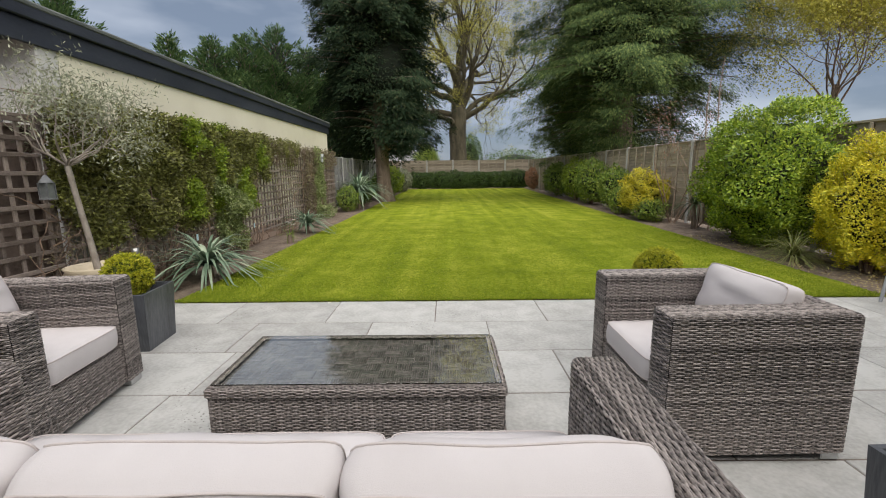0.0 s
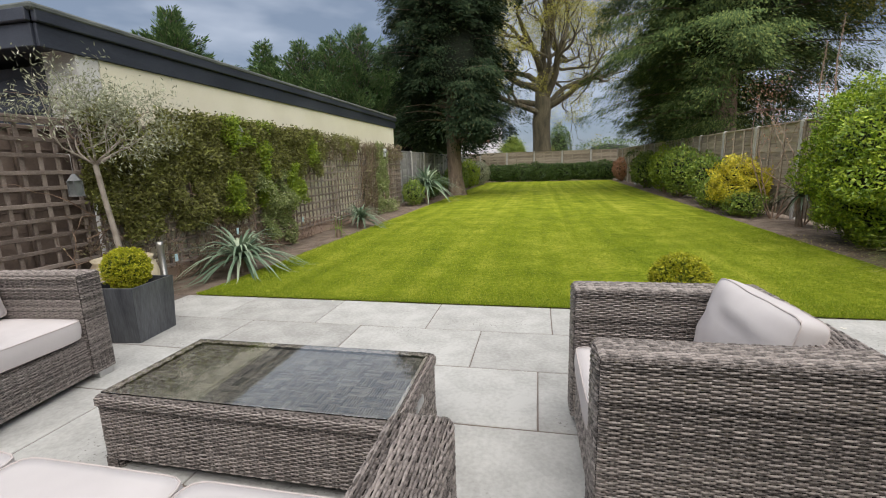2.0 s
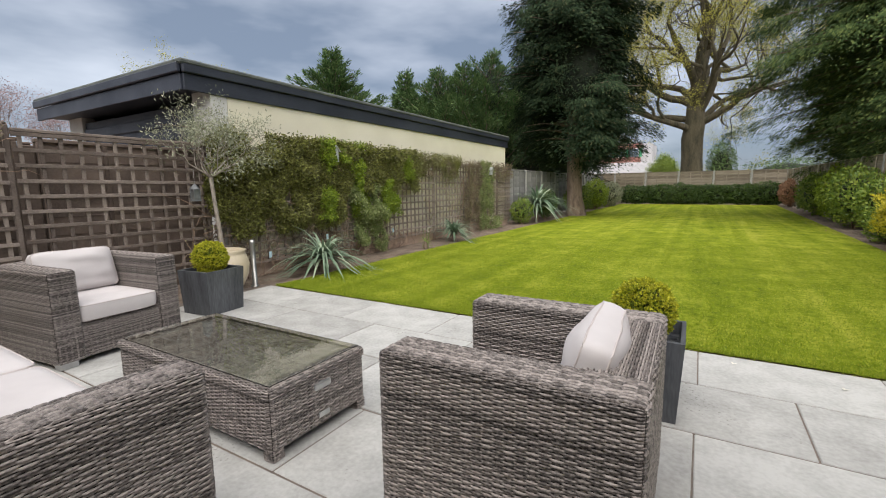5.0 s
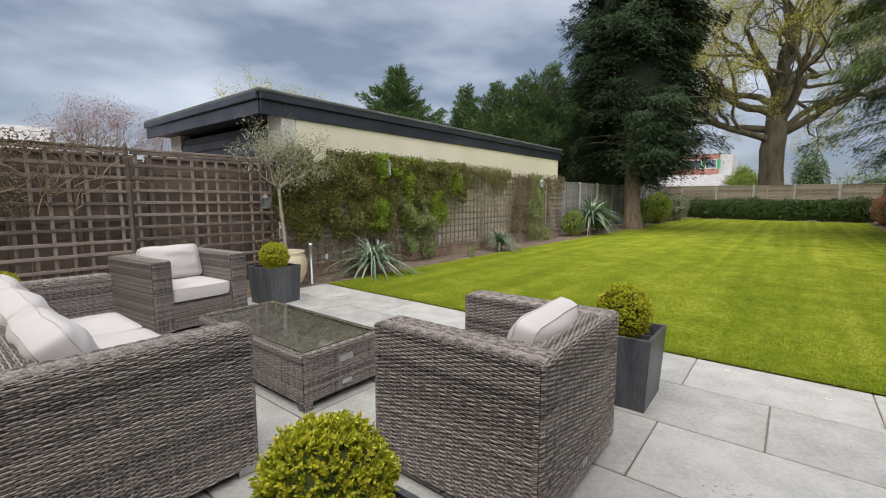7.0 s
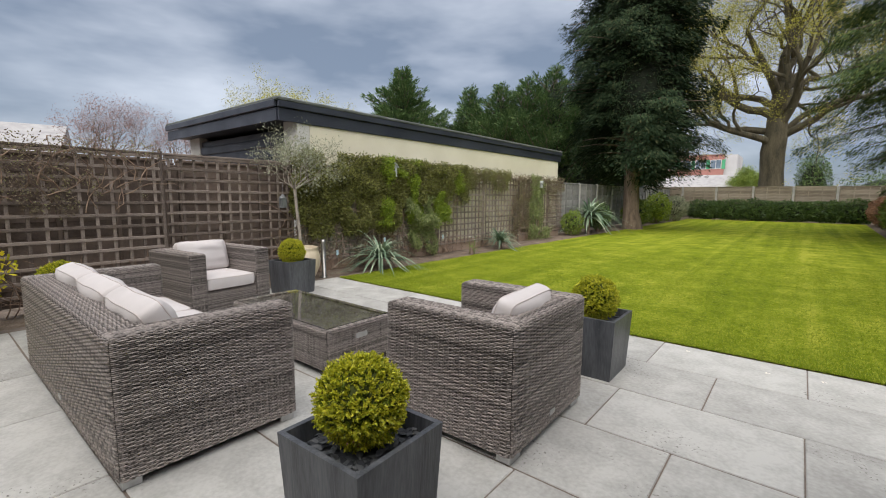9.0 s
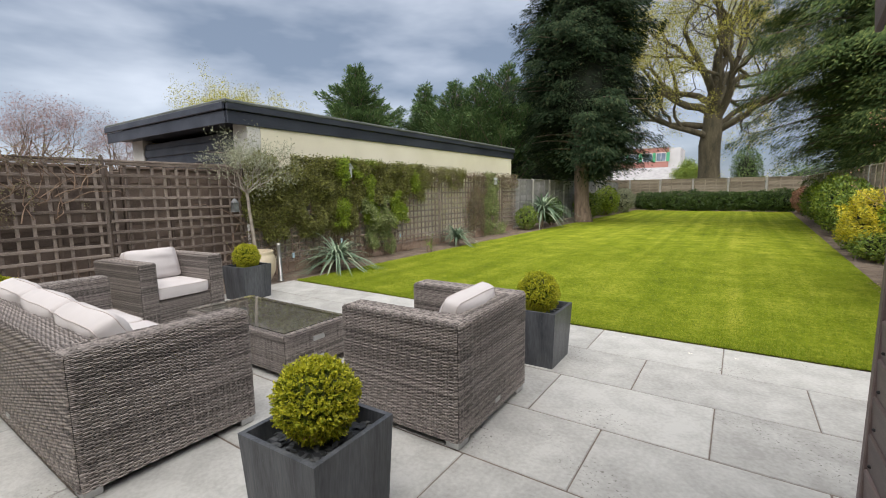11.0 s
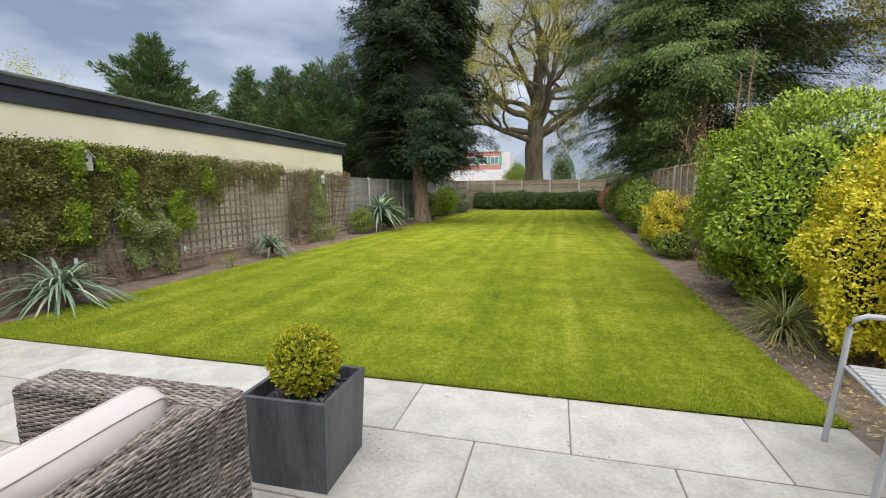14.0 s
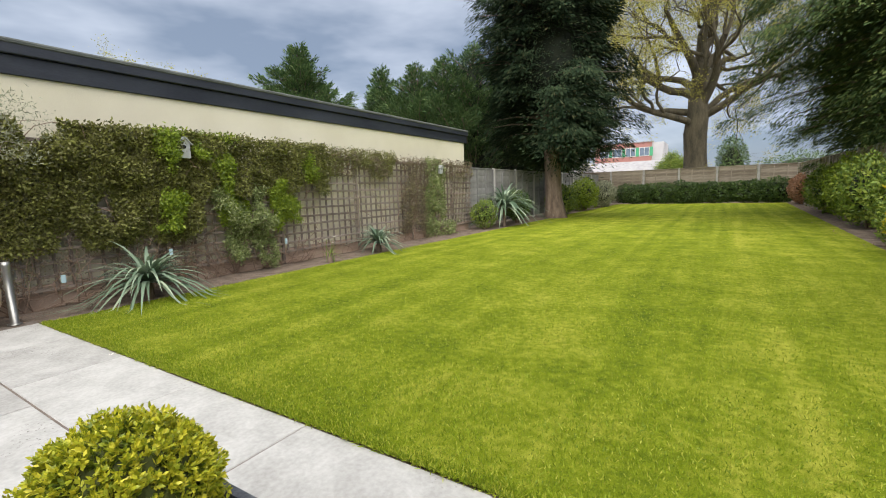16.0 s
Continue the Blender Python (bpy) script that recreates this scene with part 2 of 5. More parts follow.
M["olive"] = leafy("olive_leaf", [(0.0, (0.149, 0.161, 0.0978)), (0.6, (0.287, 0.299, 0.196)), (1.0, (0.437, 0.448, 0.322))], 0.5, 0.15)
M["yucca"] = leafy("yucca_leaf", [(0.0, (0.1, 0.16, 0.1)), (0.6, (0.24, 0.325, 0.225)), (1.0, (0.45, 0.52, 0.37))], 0.45, 0.15)
M["dark_strap"] = leafy("cordyline_leaf", [(0.0, (0.03, 0.05, 0.02)), (1.0, (0.1, 0.14, 0.06))], 0.45, 0.15)
M["red_leaf"] = leafy("copper_leaf", [(0.0, (0.25, 0.12, 0.07)), (1.0, (0.45, 0.25, 0.15))], 0.5)
M["plum"] = leafy("plum_blossom", [(0.0, (0.2, 0.12, 0.11)), (1.0, (0.36, 0.25, 0.24))], 0.6)
M["grass"] = leafy("grass_blade", [(0.0, (0.14, 0.212, 0.01)), (0.6, (0.28, 0.365, 0.018)), (1.0, (0.5, 0.505, 0.075))], 0.5, 0.3, 0.3)
M["pale_grass"] = leafy("pale_grass_blade", [(0.0, (0.16, 0.19, 0.06)), (0.6, (0.3, 0.33, 0.11)), (1.0, (0.5, 0.48, 0.2))], 0.5, 0.25)
M["dry_leaf"] = leafy("dry_fallen_leaf", [(0.0, (0.2, 0.14, 0.07)), (0.5, (0.42, 0.33, 0.14)), (1.0, (0.62, 0.54, 0.22))], 0.6, 0.1)
M["petal"] = leafy("white_petal", [(0.0, (0.7, 0.66, 0.55)), (1.0, (0.85, 0.83, 0.78))], 0.5, 0.3)


def lawn_material():
    """Mown turf: stripes along the garden, cross stripes, patches and fine blades."""
    m, n, l, p = nodes_of("mown_turf")
    tc = n.new("ShaderNodeTexCoord")
    patch, mid, fine = (n.new("ShaderNodeTexNoise") for _ in range(3))
    patch.inputs["Scale"].default_value, mid.inputs["Scale"].default_value, fine.inputs["Scale"].default_value = 2.2, 18.0, 230
    mid.inputs["Detail"].default_value = 6
    run = n.new("ShaderNodeMapping")
    run.inputs["Scale"].default_value = (3.6, 0.13, 1.0)
    l.new(tc.outputs["Object"], run.inputs[0])
    streak, wide = n.new("ShaderNodeTexNoise"), n.new("ShaderNodeTexNoise")
    streak.inputs["Scale"].default_value, streak.inputs["Detail"].default_value = 1.0, 3
    wide.inputs["Scale"].default_value = 0.5
    l.new(run.outputs[0], streak.inputs["Vector"])
    for k in (patch, mid, fine, wide):
        l.new(tc.outputs["Object"], k.inputs["Vector"])
    wave = n.new("ShaderNodeTexWave")
    wave.bands_direction = "X"
    wave.inputs["Scale"].default_value, wave.inputs["Distortion"].default_value = 0.55, 0.8
    wave.inputs["Detail"].default_value, wave.inputs["Detail Scale"].default_value = 2.0, 0.5
    l.new(tc.outputs["Object"], wave.inputs["Vector"])
    total = None
    for node, k in ((patch, 0.85), (mid, 1.05), (fine, 0.8), (wave, 0.10), (streak, 0.85), (wide, 0.4)):
        mul = n.new("ShaderNodeMath")
        mul.operation = "MULTIPLY"
        mul.inputs[1].default_value = k
        l.new(node.outputs["Fac"] if "Fac" in node.outputs else node.outputs[0], mul.inputs[0])
        if total is None:
            total = mul
        else:
            a = n.new("ShaderNodeMath")
            a.operation = "ADD"
            l.new(total.outputs[0], a.inputs[0])
            l.new(mul.outputs[0], a.inputs[1])
            total = a
    r = ramp_node(n, [(0.0, (0.106, 0.16, 0.006)), (0.5, (0.248, 0.316, 0.012)), (1.0, (0.485, 0.495, 0.062))])
    sc = n.new("ShaderNodeMapRange")
    sc.inputs["From Min"].default_value, sc.inputs["From Max"].default_value = 1.56, 2.44
    l.new(total.outputs[0], sc.inputs["Value"])
    l.new(sc.outputs[0], r.inputs[0])
    l.new(r.outputs[0], p.inputs["Base Color"])
    p.inputs["Roughness"].default_value = 0.85
    p.inputs["Specular IOR Level"].default_value = 0.15
    b = n.new("ShaderNodeBump")
    b.inputs["Strength"].default_value, b.inputs["Distance"].default_value = 0.9, 0.03
    l.new(fine.outputs[0], b.inputs["Height"])
    l.new(b.outputs[0], p.inputs["Normal"])
    return m


M["lawn"] = lawn_material()
glass, gn, gl, gp = nodes_of("table_glass")
gp.inputs["Transmission Weight"].default_value, gp.inputs["Roughness"].default_value = 1.0, 0.02
gp.inputs["IOR"].default_value, gp.inputs["Base Color"].default_value = 1.75, (0.93, 0.97, 0.95, 1)
M["glass"] = glass

# ---- building helpers ----
rng = np.random.default_rng(7)


def np_mesh(name, verts, faces, material, smooth=False):
    """A mesh from an array of points and an array of faces with the same number of corners."""
    verts, faces = np.asarray(verts, np.float32), np.asarray(faces, np.int32)
    me = bpy.data.meshes.new(name)
    me.vertices.add(len(verts))
    me.vertices.foreach_set("co", verts.ravel())
    k = faces.shape[1]
    me.loops.add(faces.size)
    me.loops.foreach_set("vertex_index", faces.ravel())
    me.polygons.add(len(faces))
    me.polygons.foreach_set("loop_start", np.arange(0, faces.size, k, dtype=np.int32))
    me.polygons.foreach_set("loop_total", np.full(len(faces), k, np.int32))
    if smooth:
        me.polygons.foreach_set("use_smooth", np.ones(len(faces), bool))
    me.update(calc_edges=True)
    me.materials.append(material)
    return me


def child(name, mesh, parent, label="", m=None):
    ob = new(name, mesh)
    ob.parent = parent
    if m is not None:
        ob.matrix_basis = m
    return tagged(ob, label)


def part(name, bm, material, parent, label="", smooth=False):
    me = bpy.data.meshes.new(name)
    bm.to_mesh(me)
    bm.free()
    me.materials.append(material)
    if smooth:
        for f in me.polygons:
            f.use_smooth = True
    ob = new(name, me)
    if parent is not None:
        ob.parent = parent
    return tagged(ob, label)


def thing(name, m, label, category, group="", kind=""):
    ob = new(name)
    ob.empty_display_size = 0.1
    ob.matrix_basis = m
    return tagged(ob, label, category, group, kind)


def block(bm, lo, hi, bevel=0.0, m=None, segments=1):
    """Adds a box from corner lo to corner hi, with its edges eased."""
    lo, hi = Vector(lo), Vector(hi)
    made = bmesh.ops.create_cube(bm, size=1.0)["verts"]
    for v in made:
        v.co = Vector([a + (c + 0.5) * (b - a) for a, b, c in zip(lo, hi, v.co)])
    if bevel:
        edges = {e for v in made for e in v.link_edges}
        res = bmesh.ops.bevel(bm, geom=list(edges), offset=bevel, segments=segments, affect="EDGES", profile=0.6)
        made = list({v for v in res["verts"]} | {v for v in made if v.is_valid})
    if m is not None:
        bmesh.ops.transform(bm, matrix=m, verts=made)
    return made


def box_mesh(name, lo, hi, material, bevel=0.0, segments=1):
    bm = bmesh.new()
    block(bm, lo, hi, bevel, segments=segments)
    me = bpy.data.meshes.new(name)
    bm.to_mesh(me)
    bm.free()
    me.materials.append(material)
    return me


def tube_arrays(path, radii, sides=6):
    """Points and faces of a tapered tube along a path."""
    path, radii = np.asarray(path, float), np.asarray(radii, float)
    tang = np.gradient(path, axis=0)
    tang /= np.linalg.norm(tang, axis=1)[:, None] + 1e-9
    ref = np.where(np.abs(tang[:, 2:3]) > 0.9, np.array([[1.0, 0, 0]]), np.array([[0, 0, 1.0]]))
    u = np.cross(tang, ref)
    u /= np.linalg.norm(u, axis=1)[:, None] + 1e-9
    v = np.cross(tang, u)
    a = np.arange(sides) * 2 * np.pi / sides
    ring = u[:, None] * np.cos(a)[None, :, None] + v[:, None] * np.sin(a)[None, :, None]
    pts = (path[:, None] + ring * radii[:, None, None]).reshape(-1, 3)
    i, j = np.meshgrid(np.arange(len(path) - 1), np.arange(sides), indexing="ij")
    k = (j + 1) % sides
    f = np.stack([i * sides + j, i * sides + k, (i + 1) * sides + k, (i + 1) * sides + j], -1).reshape(-1, 4)
    return pts, f


def join_arrays(pieces):
    vs, fs, n = [], [], 0
    for v, f in pieces:
        vs.append(v)
        fs.append(f + n)
        n += len(v)
    return np.concatenate(vs), np.concatenate(fs)


def unit(a):
    return a / (np.linalg.norm(a, axis=-1, keepdims=True) + 1e-9)


def leaf_arrays(base, way, face, length, width, fold=0.15):
    """One folded diamond leaf for each base point: way is where it points, face its rough normal."""
    n = len(base)
    length, width = np.broadcast_to(length, n)[:, None], np.broadcast_to(width, n)[:, None]
    way = unit(way)
    side = unit(np.cross(way, face))
    up = np.cross(side, way)
    mid = base + way * length * 0.5 - up * width * fold
    v = np.stack([base, mid + side * width / 2 + up * width * fold, base + way * length, mid - side * width / 2 + up * width * fold], 1).reshape(-1, 3)
    f = np.arange(4 * n).reshape(-1, 4)
    return v, f


def scatter_dirs(n):
    return unit(rng.normal(size=(n, 3)))


def lumpy(dirs, amount, scale, seed):
    """A radius factor for each direction, for uneven outlines."""
    return np.array([1 + amount * noise.noise(Vector(d) * scale + Vector((seed, seed * 1.7, 0))) for d in dirs])


def crown_leaves(n, centre, radii, length, width, inner=0.72, lump=0.25, lump_scale=2.2, seed=0.0, droop=0.0, flat_bottom=None):
    """Leaves spread through the outer shell of a lumpy crown."""
    d = scatter_dirs(n)
    r = lumpy(d, lump, lump_scale, seed) * (inner + (1 - inner) * rng.random(n) ** 0.6)
    p = np.asarray(centre) + d * np.asarray(radii) * r[:, None]
    if flat_bottom is not None:
        low = p[:, 2] < flat_bottom
        p[low, 2] = flat_bottom + rng.random(low.sum()) * 0.15 * radii[2]
    flat = rng.normal(size=(n, 3))
    flat -= d * np.sum(flat * d, 1)[:, None]
    way = unit(unit(flat) + d * (0.2 + 0.8 * rng.random((n, 1))) + np.array([0, 0, 0.35 - droop]))
    return leaf_arrays(p, way, d + np.array([0, 0, 0.3]) + rng.normal(size=(n, 3)) * 0.35, length * (0.6 + 0.8 * rng.random(n)), width * (0.6 + 0.8 * rng.random(n)))


# ---- ground, lawn, beds ----
def sheet(name, corners, z, material, label, depth=0.0, cells=(1, 1)):
    """A flat piece of ground between four corners, cut into cells."""
    a, b, c, d = (np.array(k, float) for k in corners)
    nu, nv = cells
    u, v = np.meshgrid(np.linspace(0, 1, nu + 1), np.linspace(0, 1, nv + 1), indexing="ij")
    p = (a * ((1 - u) * (1 - v))[..., None] + b * (u * (1 - v))[..., None] + c * (u * v)[..., None] + d * ((1 - u) * v)[..., None]).reshape(-1, 2)
    pts = np.column_stack([p, np.full(len(p), z)])
    if depth:
        pts[:, 2] += [depth * noise.noise(Vector((x * 2.3, y * 2.3, 0))) for x, y in p]
    i, j = np.meshgrid(np.arange(nu), np.arange(nv), indexing="ij")
    w = nv + 1
    f = np.stack([i * w + j, (i + 1) * w + j, (i + 1) * w + j + 1, i * w + j + 1], -1).reshape(-1, 4)
    return tagged(new(name, np_mesh(name, pts, f, material, True)), label, "ground", kind="structure")


LAWN_R0, LAWN_R1, LAWN_END = 8.08, 9.0, 26.0
sheet("ground", ((-300, -60), (300, -60), (300, 500), (-300, 500)), -0.12, M["soil"], "bare earth running out to the horizon")
sheet("lawn", ((0.86, 0.0), (LAWN_R0, 0.0), (LAWN_R1, LAWN_END), (1.1, LAWN_END)), 0.012, M["lawn"], "striped bright green mown lawn", 0.012, (30, 90))
sheet("flower_bed_left", ((-0.1, -0.3), (0.9, -0.3), (1.15, 27.2), (-0.1, 27.2)), -0.012, M["soil"], "narrow soil bed along the trellis", 0.03, (8, 120))
sheet("flower_bed_right", ((LAWN_R0 - 0.02, -0.8), (9.4, -0.8), (9.4, 27.2), (LAWN_R1 - 0.02, 26.0)), -0.008, M["soil"], "soil bed along the panel fence", 0.03, (10, 120))
sheet("flower_bed_end", ((1.0, LAWN_END - 0.05), (9.2, LAWN_END - 0.05), (9.4, 27.2), (1.0, 27.2)), -0.02, M["soil"], "soil bed under the end hedge", 0.02, (20, 4))
sheet("flower_bed_corner", ((-0.1, -7.4), (0.75, -7.4), (0.75, -0.31), (-0.1, -0.31)), -0.022, M["soil"], "soil bed below the trellis beside the patio", 0.02, (6, 40))

patio_bed = box_mesh("patio_bed", (0.6, -7.5, -0.11), (8.6, -0.004, -0.0055), M["joint"])
patio = tagged(new("patio", patio_bed), "grey sandstone paving laid in staggered courses", "patio", kind="structure")

# ---- unseen wall added behind, closes the place for bounced light and reflections ----
tagged(new("wall_house", box_mesh("wall_house", (-1.0, -8.1, -0.1), (12.0, -7.8, 5.2), M["render"])), "plain cream rendered wall added unseen behind the patio for bounced light", "wall", kind="structure")

# ---- garage ----
def garage():
    g = thing("garage", pose(0, 0, 0), "cream rendered flat-roofed garage with black fascia behind the trellis", "garage")
    x0, x1, y0, y1 = -4.4, -0.22, -0.1, 9.8
    wx = -0.07
    for lo, hi in (((x1 - 0.2, y0 + 0.24, -0.1), (wx, y1, 2.53)), ((x0, y1 - 0.2, -0.1), (x1 - 0.21, y1 - 0.003, 2.53)), ((x0, y0 + 0.24, -0.1), (x0 + 0.2, y1 - 0.21, 2.53))):
        child("wall", box_mesh("wall", lo, hi, M["render"]), g, "cream rendered wall")
    for lo, hi in (((x1 - 0.26, y0, -0.1), (wx + 0.004, y0 + 0.235, 2.53)), ((x0, y0 + 0.03, -0.1), (x0 + 0.5, y0 + 0.235, 2.53))):
        child("pier", box_mesh("pier", lo, hi, M["grey_render"], 0.008), g, "bare cement pier")
    door = child("door", box_mesh("door", (x0 + 0.5, y0 + 0.08, -0.1), (x1 - 0.262, y0 + 0.14, 2.41), M["fascia"]), g, "dark ribbed roller door")
    for k in range(12):
        child("rib", box_mesh("rib", (x0 + 0.5, y0 + 0.05, 0.05 + k * 0.19), (x1 - 0.264, y0 + 0.078, 0.21 + k * 0.19), M["fascia"], 0.012), door)
    bm = bmesh.new()
    block(bm, (x0 - 0.1, y0 - 0.3, 2.51), (x1 + 0.17, y1 + 0.1, 2.58))
    part("soffit", bm, M["fascia"], g, "black painted soffit")
    for nm, lo, hi in (("fascia_board", (x1 + 0.15, y0 - 0.34, 2.455), (x1 + 0.185, y1 + 0.12, 2.655)), ("fascia_board", (x0 - 0.13, y0 - 0.365, 2.455), (x1 + 0.148, y0 - 0.33, 2.655))):
        child(nm, box_mesh(nm, lo, hi, M["fascia"], 0.006), g)
    for lo, hi in (((x1 + 0.17, y0 - 0.36, 2.658), (x1 + 0.225, y1 + 0.14, 2.77)), ((x0 - 0.13, y0 - 0.41, 2.658), (x1 + 0.168, y0 - 0.355, 2.77))):
        child("roof_trim", box_mesh("roof_trim", lo, hi, M["fascia"], 0.01), g)
    child("roof", box_mesh("roof", (x0 - 0.12, y0 - 0.40, 2.75), (x1 + 0.235, y1 + 0.15, 2.815), M["felt"], 0.02), g, "grey-green mineral felt roof edge")


garage()

# ---- fences and trellis ----
def post_mesh(name, h, w, material):
    bm = bmesh.new()
    block(bm, (-w / 2, -w / 2, -0.1), (w / 2, w / 2, h), 0.008)
    block(bm, (-w * 0.36, -w * 0.36, h), (w * 0.36, w * 0.36, h + 0.03), 0.012)
    me = bpy.data.meshes.new(name)
    bm.to_mesh(me)
    bm.free()
    me.materials.append(material)
    return me


def fence_panel(name, length, height, material, boards, label, group, category="fence panel", post_mat="concrete", extra=0.08):
    """Overlapping boards between a top rail and upright battens; runs along x from 0, faces -y."""
    f = thing(name, pose(0, 0, 0), label, category, group)
    bh = height / boards
    plank = box_mesh("board", (0, -0.008, 0), (length, 0.008, bh * 1.12), material, 0.003)
    for k in range(boards):
        child("board", plank, f, m=pose(0, 0.0, k * bh, -4 + (k % 3) * 0.7))
    rail = box_mesh("rail", (0, -0.03, 0), (length, 0.03, 0.035), material, 0.004)
    child("rail", rail, f, m=pose(0, 0, height + 0.005))
    batten = box_mesh("batten", (-0.02, -0.045, 0), (0.02, -0.018, height), material, 0.004)
    for x in (0.03, length * 0.34, length * 0.67, length - 0.03):
        child("batten", batten, f, m=pose(x, 0, 0.0))
    child("post", post_mesh("post", height + extra, 0.1, M[post_mat]), f, "square fence post", pose(-0.06, 0, -0.05))
    return f


STEP = 1.83
end_panel = fence_panel("wooden_fence", STEP - 0.12, 1.87, M["fence"], 10, "weathered brown overlapped wooden fence panel at the garden end", "end fence")
end_panel.matrix_basis = pose(-1.29 + 0.06, 26.9, 0.05)
for k in range(1, 7):
    copy_thing(end_panel, pose(-1.29 + 0.06 + STEP * k, 26.9, 0.05))
side_panel = fence_panel("wooden_fence", STEP - 0.12, 1.83, M["fence"], 10, "weathered brown overlapped wooden fence panel beside the border", "side fence")
side_panel.matrix_basis = pose(9.42, -1.2 + STEP - 0.06, 0.05, 0, 0, -90)
for k in range(1, 15):
    copy_thing(side_panel, pose(9.42, -1.2 + STEP * (k + 1) - 0.06, 0.05, 0, 0, -90))
grey_panel = fence_panel("wooden_fence", STEP - 0.12, 1.7, M["fence_grey"], 9, "silvered grey wooden fence panel beyond the garage", "grey fence")
grey_panel.matrix_basis = pose(-0.12, 10.05, 0.05, 0, 0, 90)
for k in range(1, 9):
    copy_thing(grey_panel, pose(-0.12, 10.05 + STEP * k, 0.05, 0, 0, 90))
brown_panel = fence_panel("wooden_fence", STEP - 0.12, 1.66, M["fence_dark"], 9, "brown wooden fence panel behind the trellis", "trellis backing fence", "fence panel", "fence_dark", 0.02)
brown_panel.matrix_basis = pose(-0.14, -7.4, 0.05, 0, 0, 90)
for k in range(1, 4):
    copy_thing(brown_panel, pose(-0.14, -7.4 + STEP * k, 0.05, 0, 0, 90))

low_wall = box_mesh("low_wall", (-0.05, -0.2, -0.1), (0.03, 9.8, 0.24), M["brown_base"], 0.01)
tagged(new("low_wall", low_wall), "low brown painted gravel board under the trellis", "low wall", kind="structure")


def trellis_panel():
    """Square wooden lattice, along y from 0, in the plane x = 0."""
    t = thing("garden_trellis", pose(0, 0, 0), "weathered square wooden trellis panel with climbers", "trellis", "trellis panels")
    n, h = 12, 1.62
    up = box_mesh("slat", (-0.009, -0.017, 0), (0.009, 0.017, h), M["trellis"], 0.003)
    along = box_mesh("slat", (0.0, 0, -0.018), (0.018, STEP - 0.05, 0.018), M["trellis"], 0.003)
    for k in range(n):
        child("slat", up, t, m=pose(0, 0.06 + k * (STEP - 0.17) / (n - 1), 0.16, rng.normal() * 0.3))
    for k in range(12):
        child("slat", along, t, m=pose(0.011, 0, 0.2 + k * (h - 0.06) / 11, rng.normal() * 0.25))
    child("top_rail", box_mesh("top_rail", (-0.03, 0, 0), (0.03, STEP - 0.05, 0.03), M["trellis"], 0.005), t, m=pose(0, 0, 0.16 + h + 0.002))
    child("post", post_mesh("post", 1.84, 0.045, M["trellis"]), t, m=pose(-0.02, -0.026, 0))
    return t


trellis = trellis_panel()
TR0 = -7.62
trellis.matrix_basis = pose(0.08, TR0, 0)
for k in range(1, 9):
    copy_thing(trellis, pose(0.08, TR0 + STEP * k, 0))
copy_thing(trellis, pose(0.08, TR0 + STEP * 9, 0) @ Matrix.Diagonal((1, 0.56, 1, 1)))

# ---- shed ----
def shed():
    s = thing("garden_shed", pose(0, 0, 0), "dark brown stained shiplap garden shed at the patio edge", "shed")
    x0, y1 = 7.01, -2.18
    board = box_mesh("board", (-0.012, -3.4, 0), (0.010, 0, 0.155), M["shed"], 0.006)
    for k in range(14):
        child("board", board, s, m=pose(x0 + 0.012, y1, 0.03 + k * 0.142, 0, -4))
    front = box_mesh("board", (0, -0.010, 0), (1.6, 0.012, 0.155), M["shed"], 0.006)
    for k in range(14):
        child("board", front, s, m=pose(x0 + 0.03, y1 - 0.012, 0.03 + k * 0.142, -4))
    v, f = tube_arrays([(-0.02, 0, 0), (-0.016, 0, 0), (0.012, 0, 0)], [0.002, 0.006, 0.004], 8)
    nail = np_mesh("nail", v, f, M["black"])
    for k in range(14):
        for back in (0.075, 1.1, 2.2):
            child("nail", nail, s, m=pose(x0 + 0.008, y1 - back, 0.075 + k * 0.142))
    child("corner_post", box_mesh("corner_post", (x0 - 0.014, y1 - 0.03, 0.0), (x0 + 0.028, y1 + 0.012, 2.06), M["shed"], 0.004), s)
    child("body", box_mesh("body", (x0 + 0.035, y1 - 3.38, 0.01), (x0 + 1.58, y1 - 0.035, 2.02), M["shed"]), s)
    for sg, yy in ((1, y1 + 0.06), (-1, y1 - 3.46)):
        child("roof_slope", box_mesh("roof_slope", (x0 - 0.09, -2.0 if sg > 0 else 0, 0.0), (x0 + 1.7, 0 if sg > 0 else 2.0, 0.035), M["felt"], 0.006), s, "felted roof slope", pose(0, yy, 1.98, -24 * sg))
        child("barge_board", box_mesh("barge_board", (x0 - 0.105, -2.0 if sg > 0 else 0, -0.10), (x0 - 0.085, 0 if sg > 0 else 2.0, 0.03), M["shed"], 0.004), s, "", pose(0, yy, 1.98, -24 * sg))
    bm = bmesh.new()
    tri3 = [bm.verts.new((x0 + e, yy, zz)) for e in (0.0, 0.03) for yy, zz in ((y1, 2.0), (y1 - 3.4, 2.0), (y1 - 1.7, 2.74))]
    for q in ((0, 1, 2), (5, 4, 3), (0, 3, 4, 1), (1, 4, 5, 2), (2, 5, 3, 0)):
        bm.faces.new([tri3[w] for w in q])
    part("gable", bm, M["shed"], s)


shed()

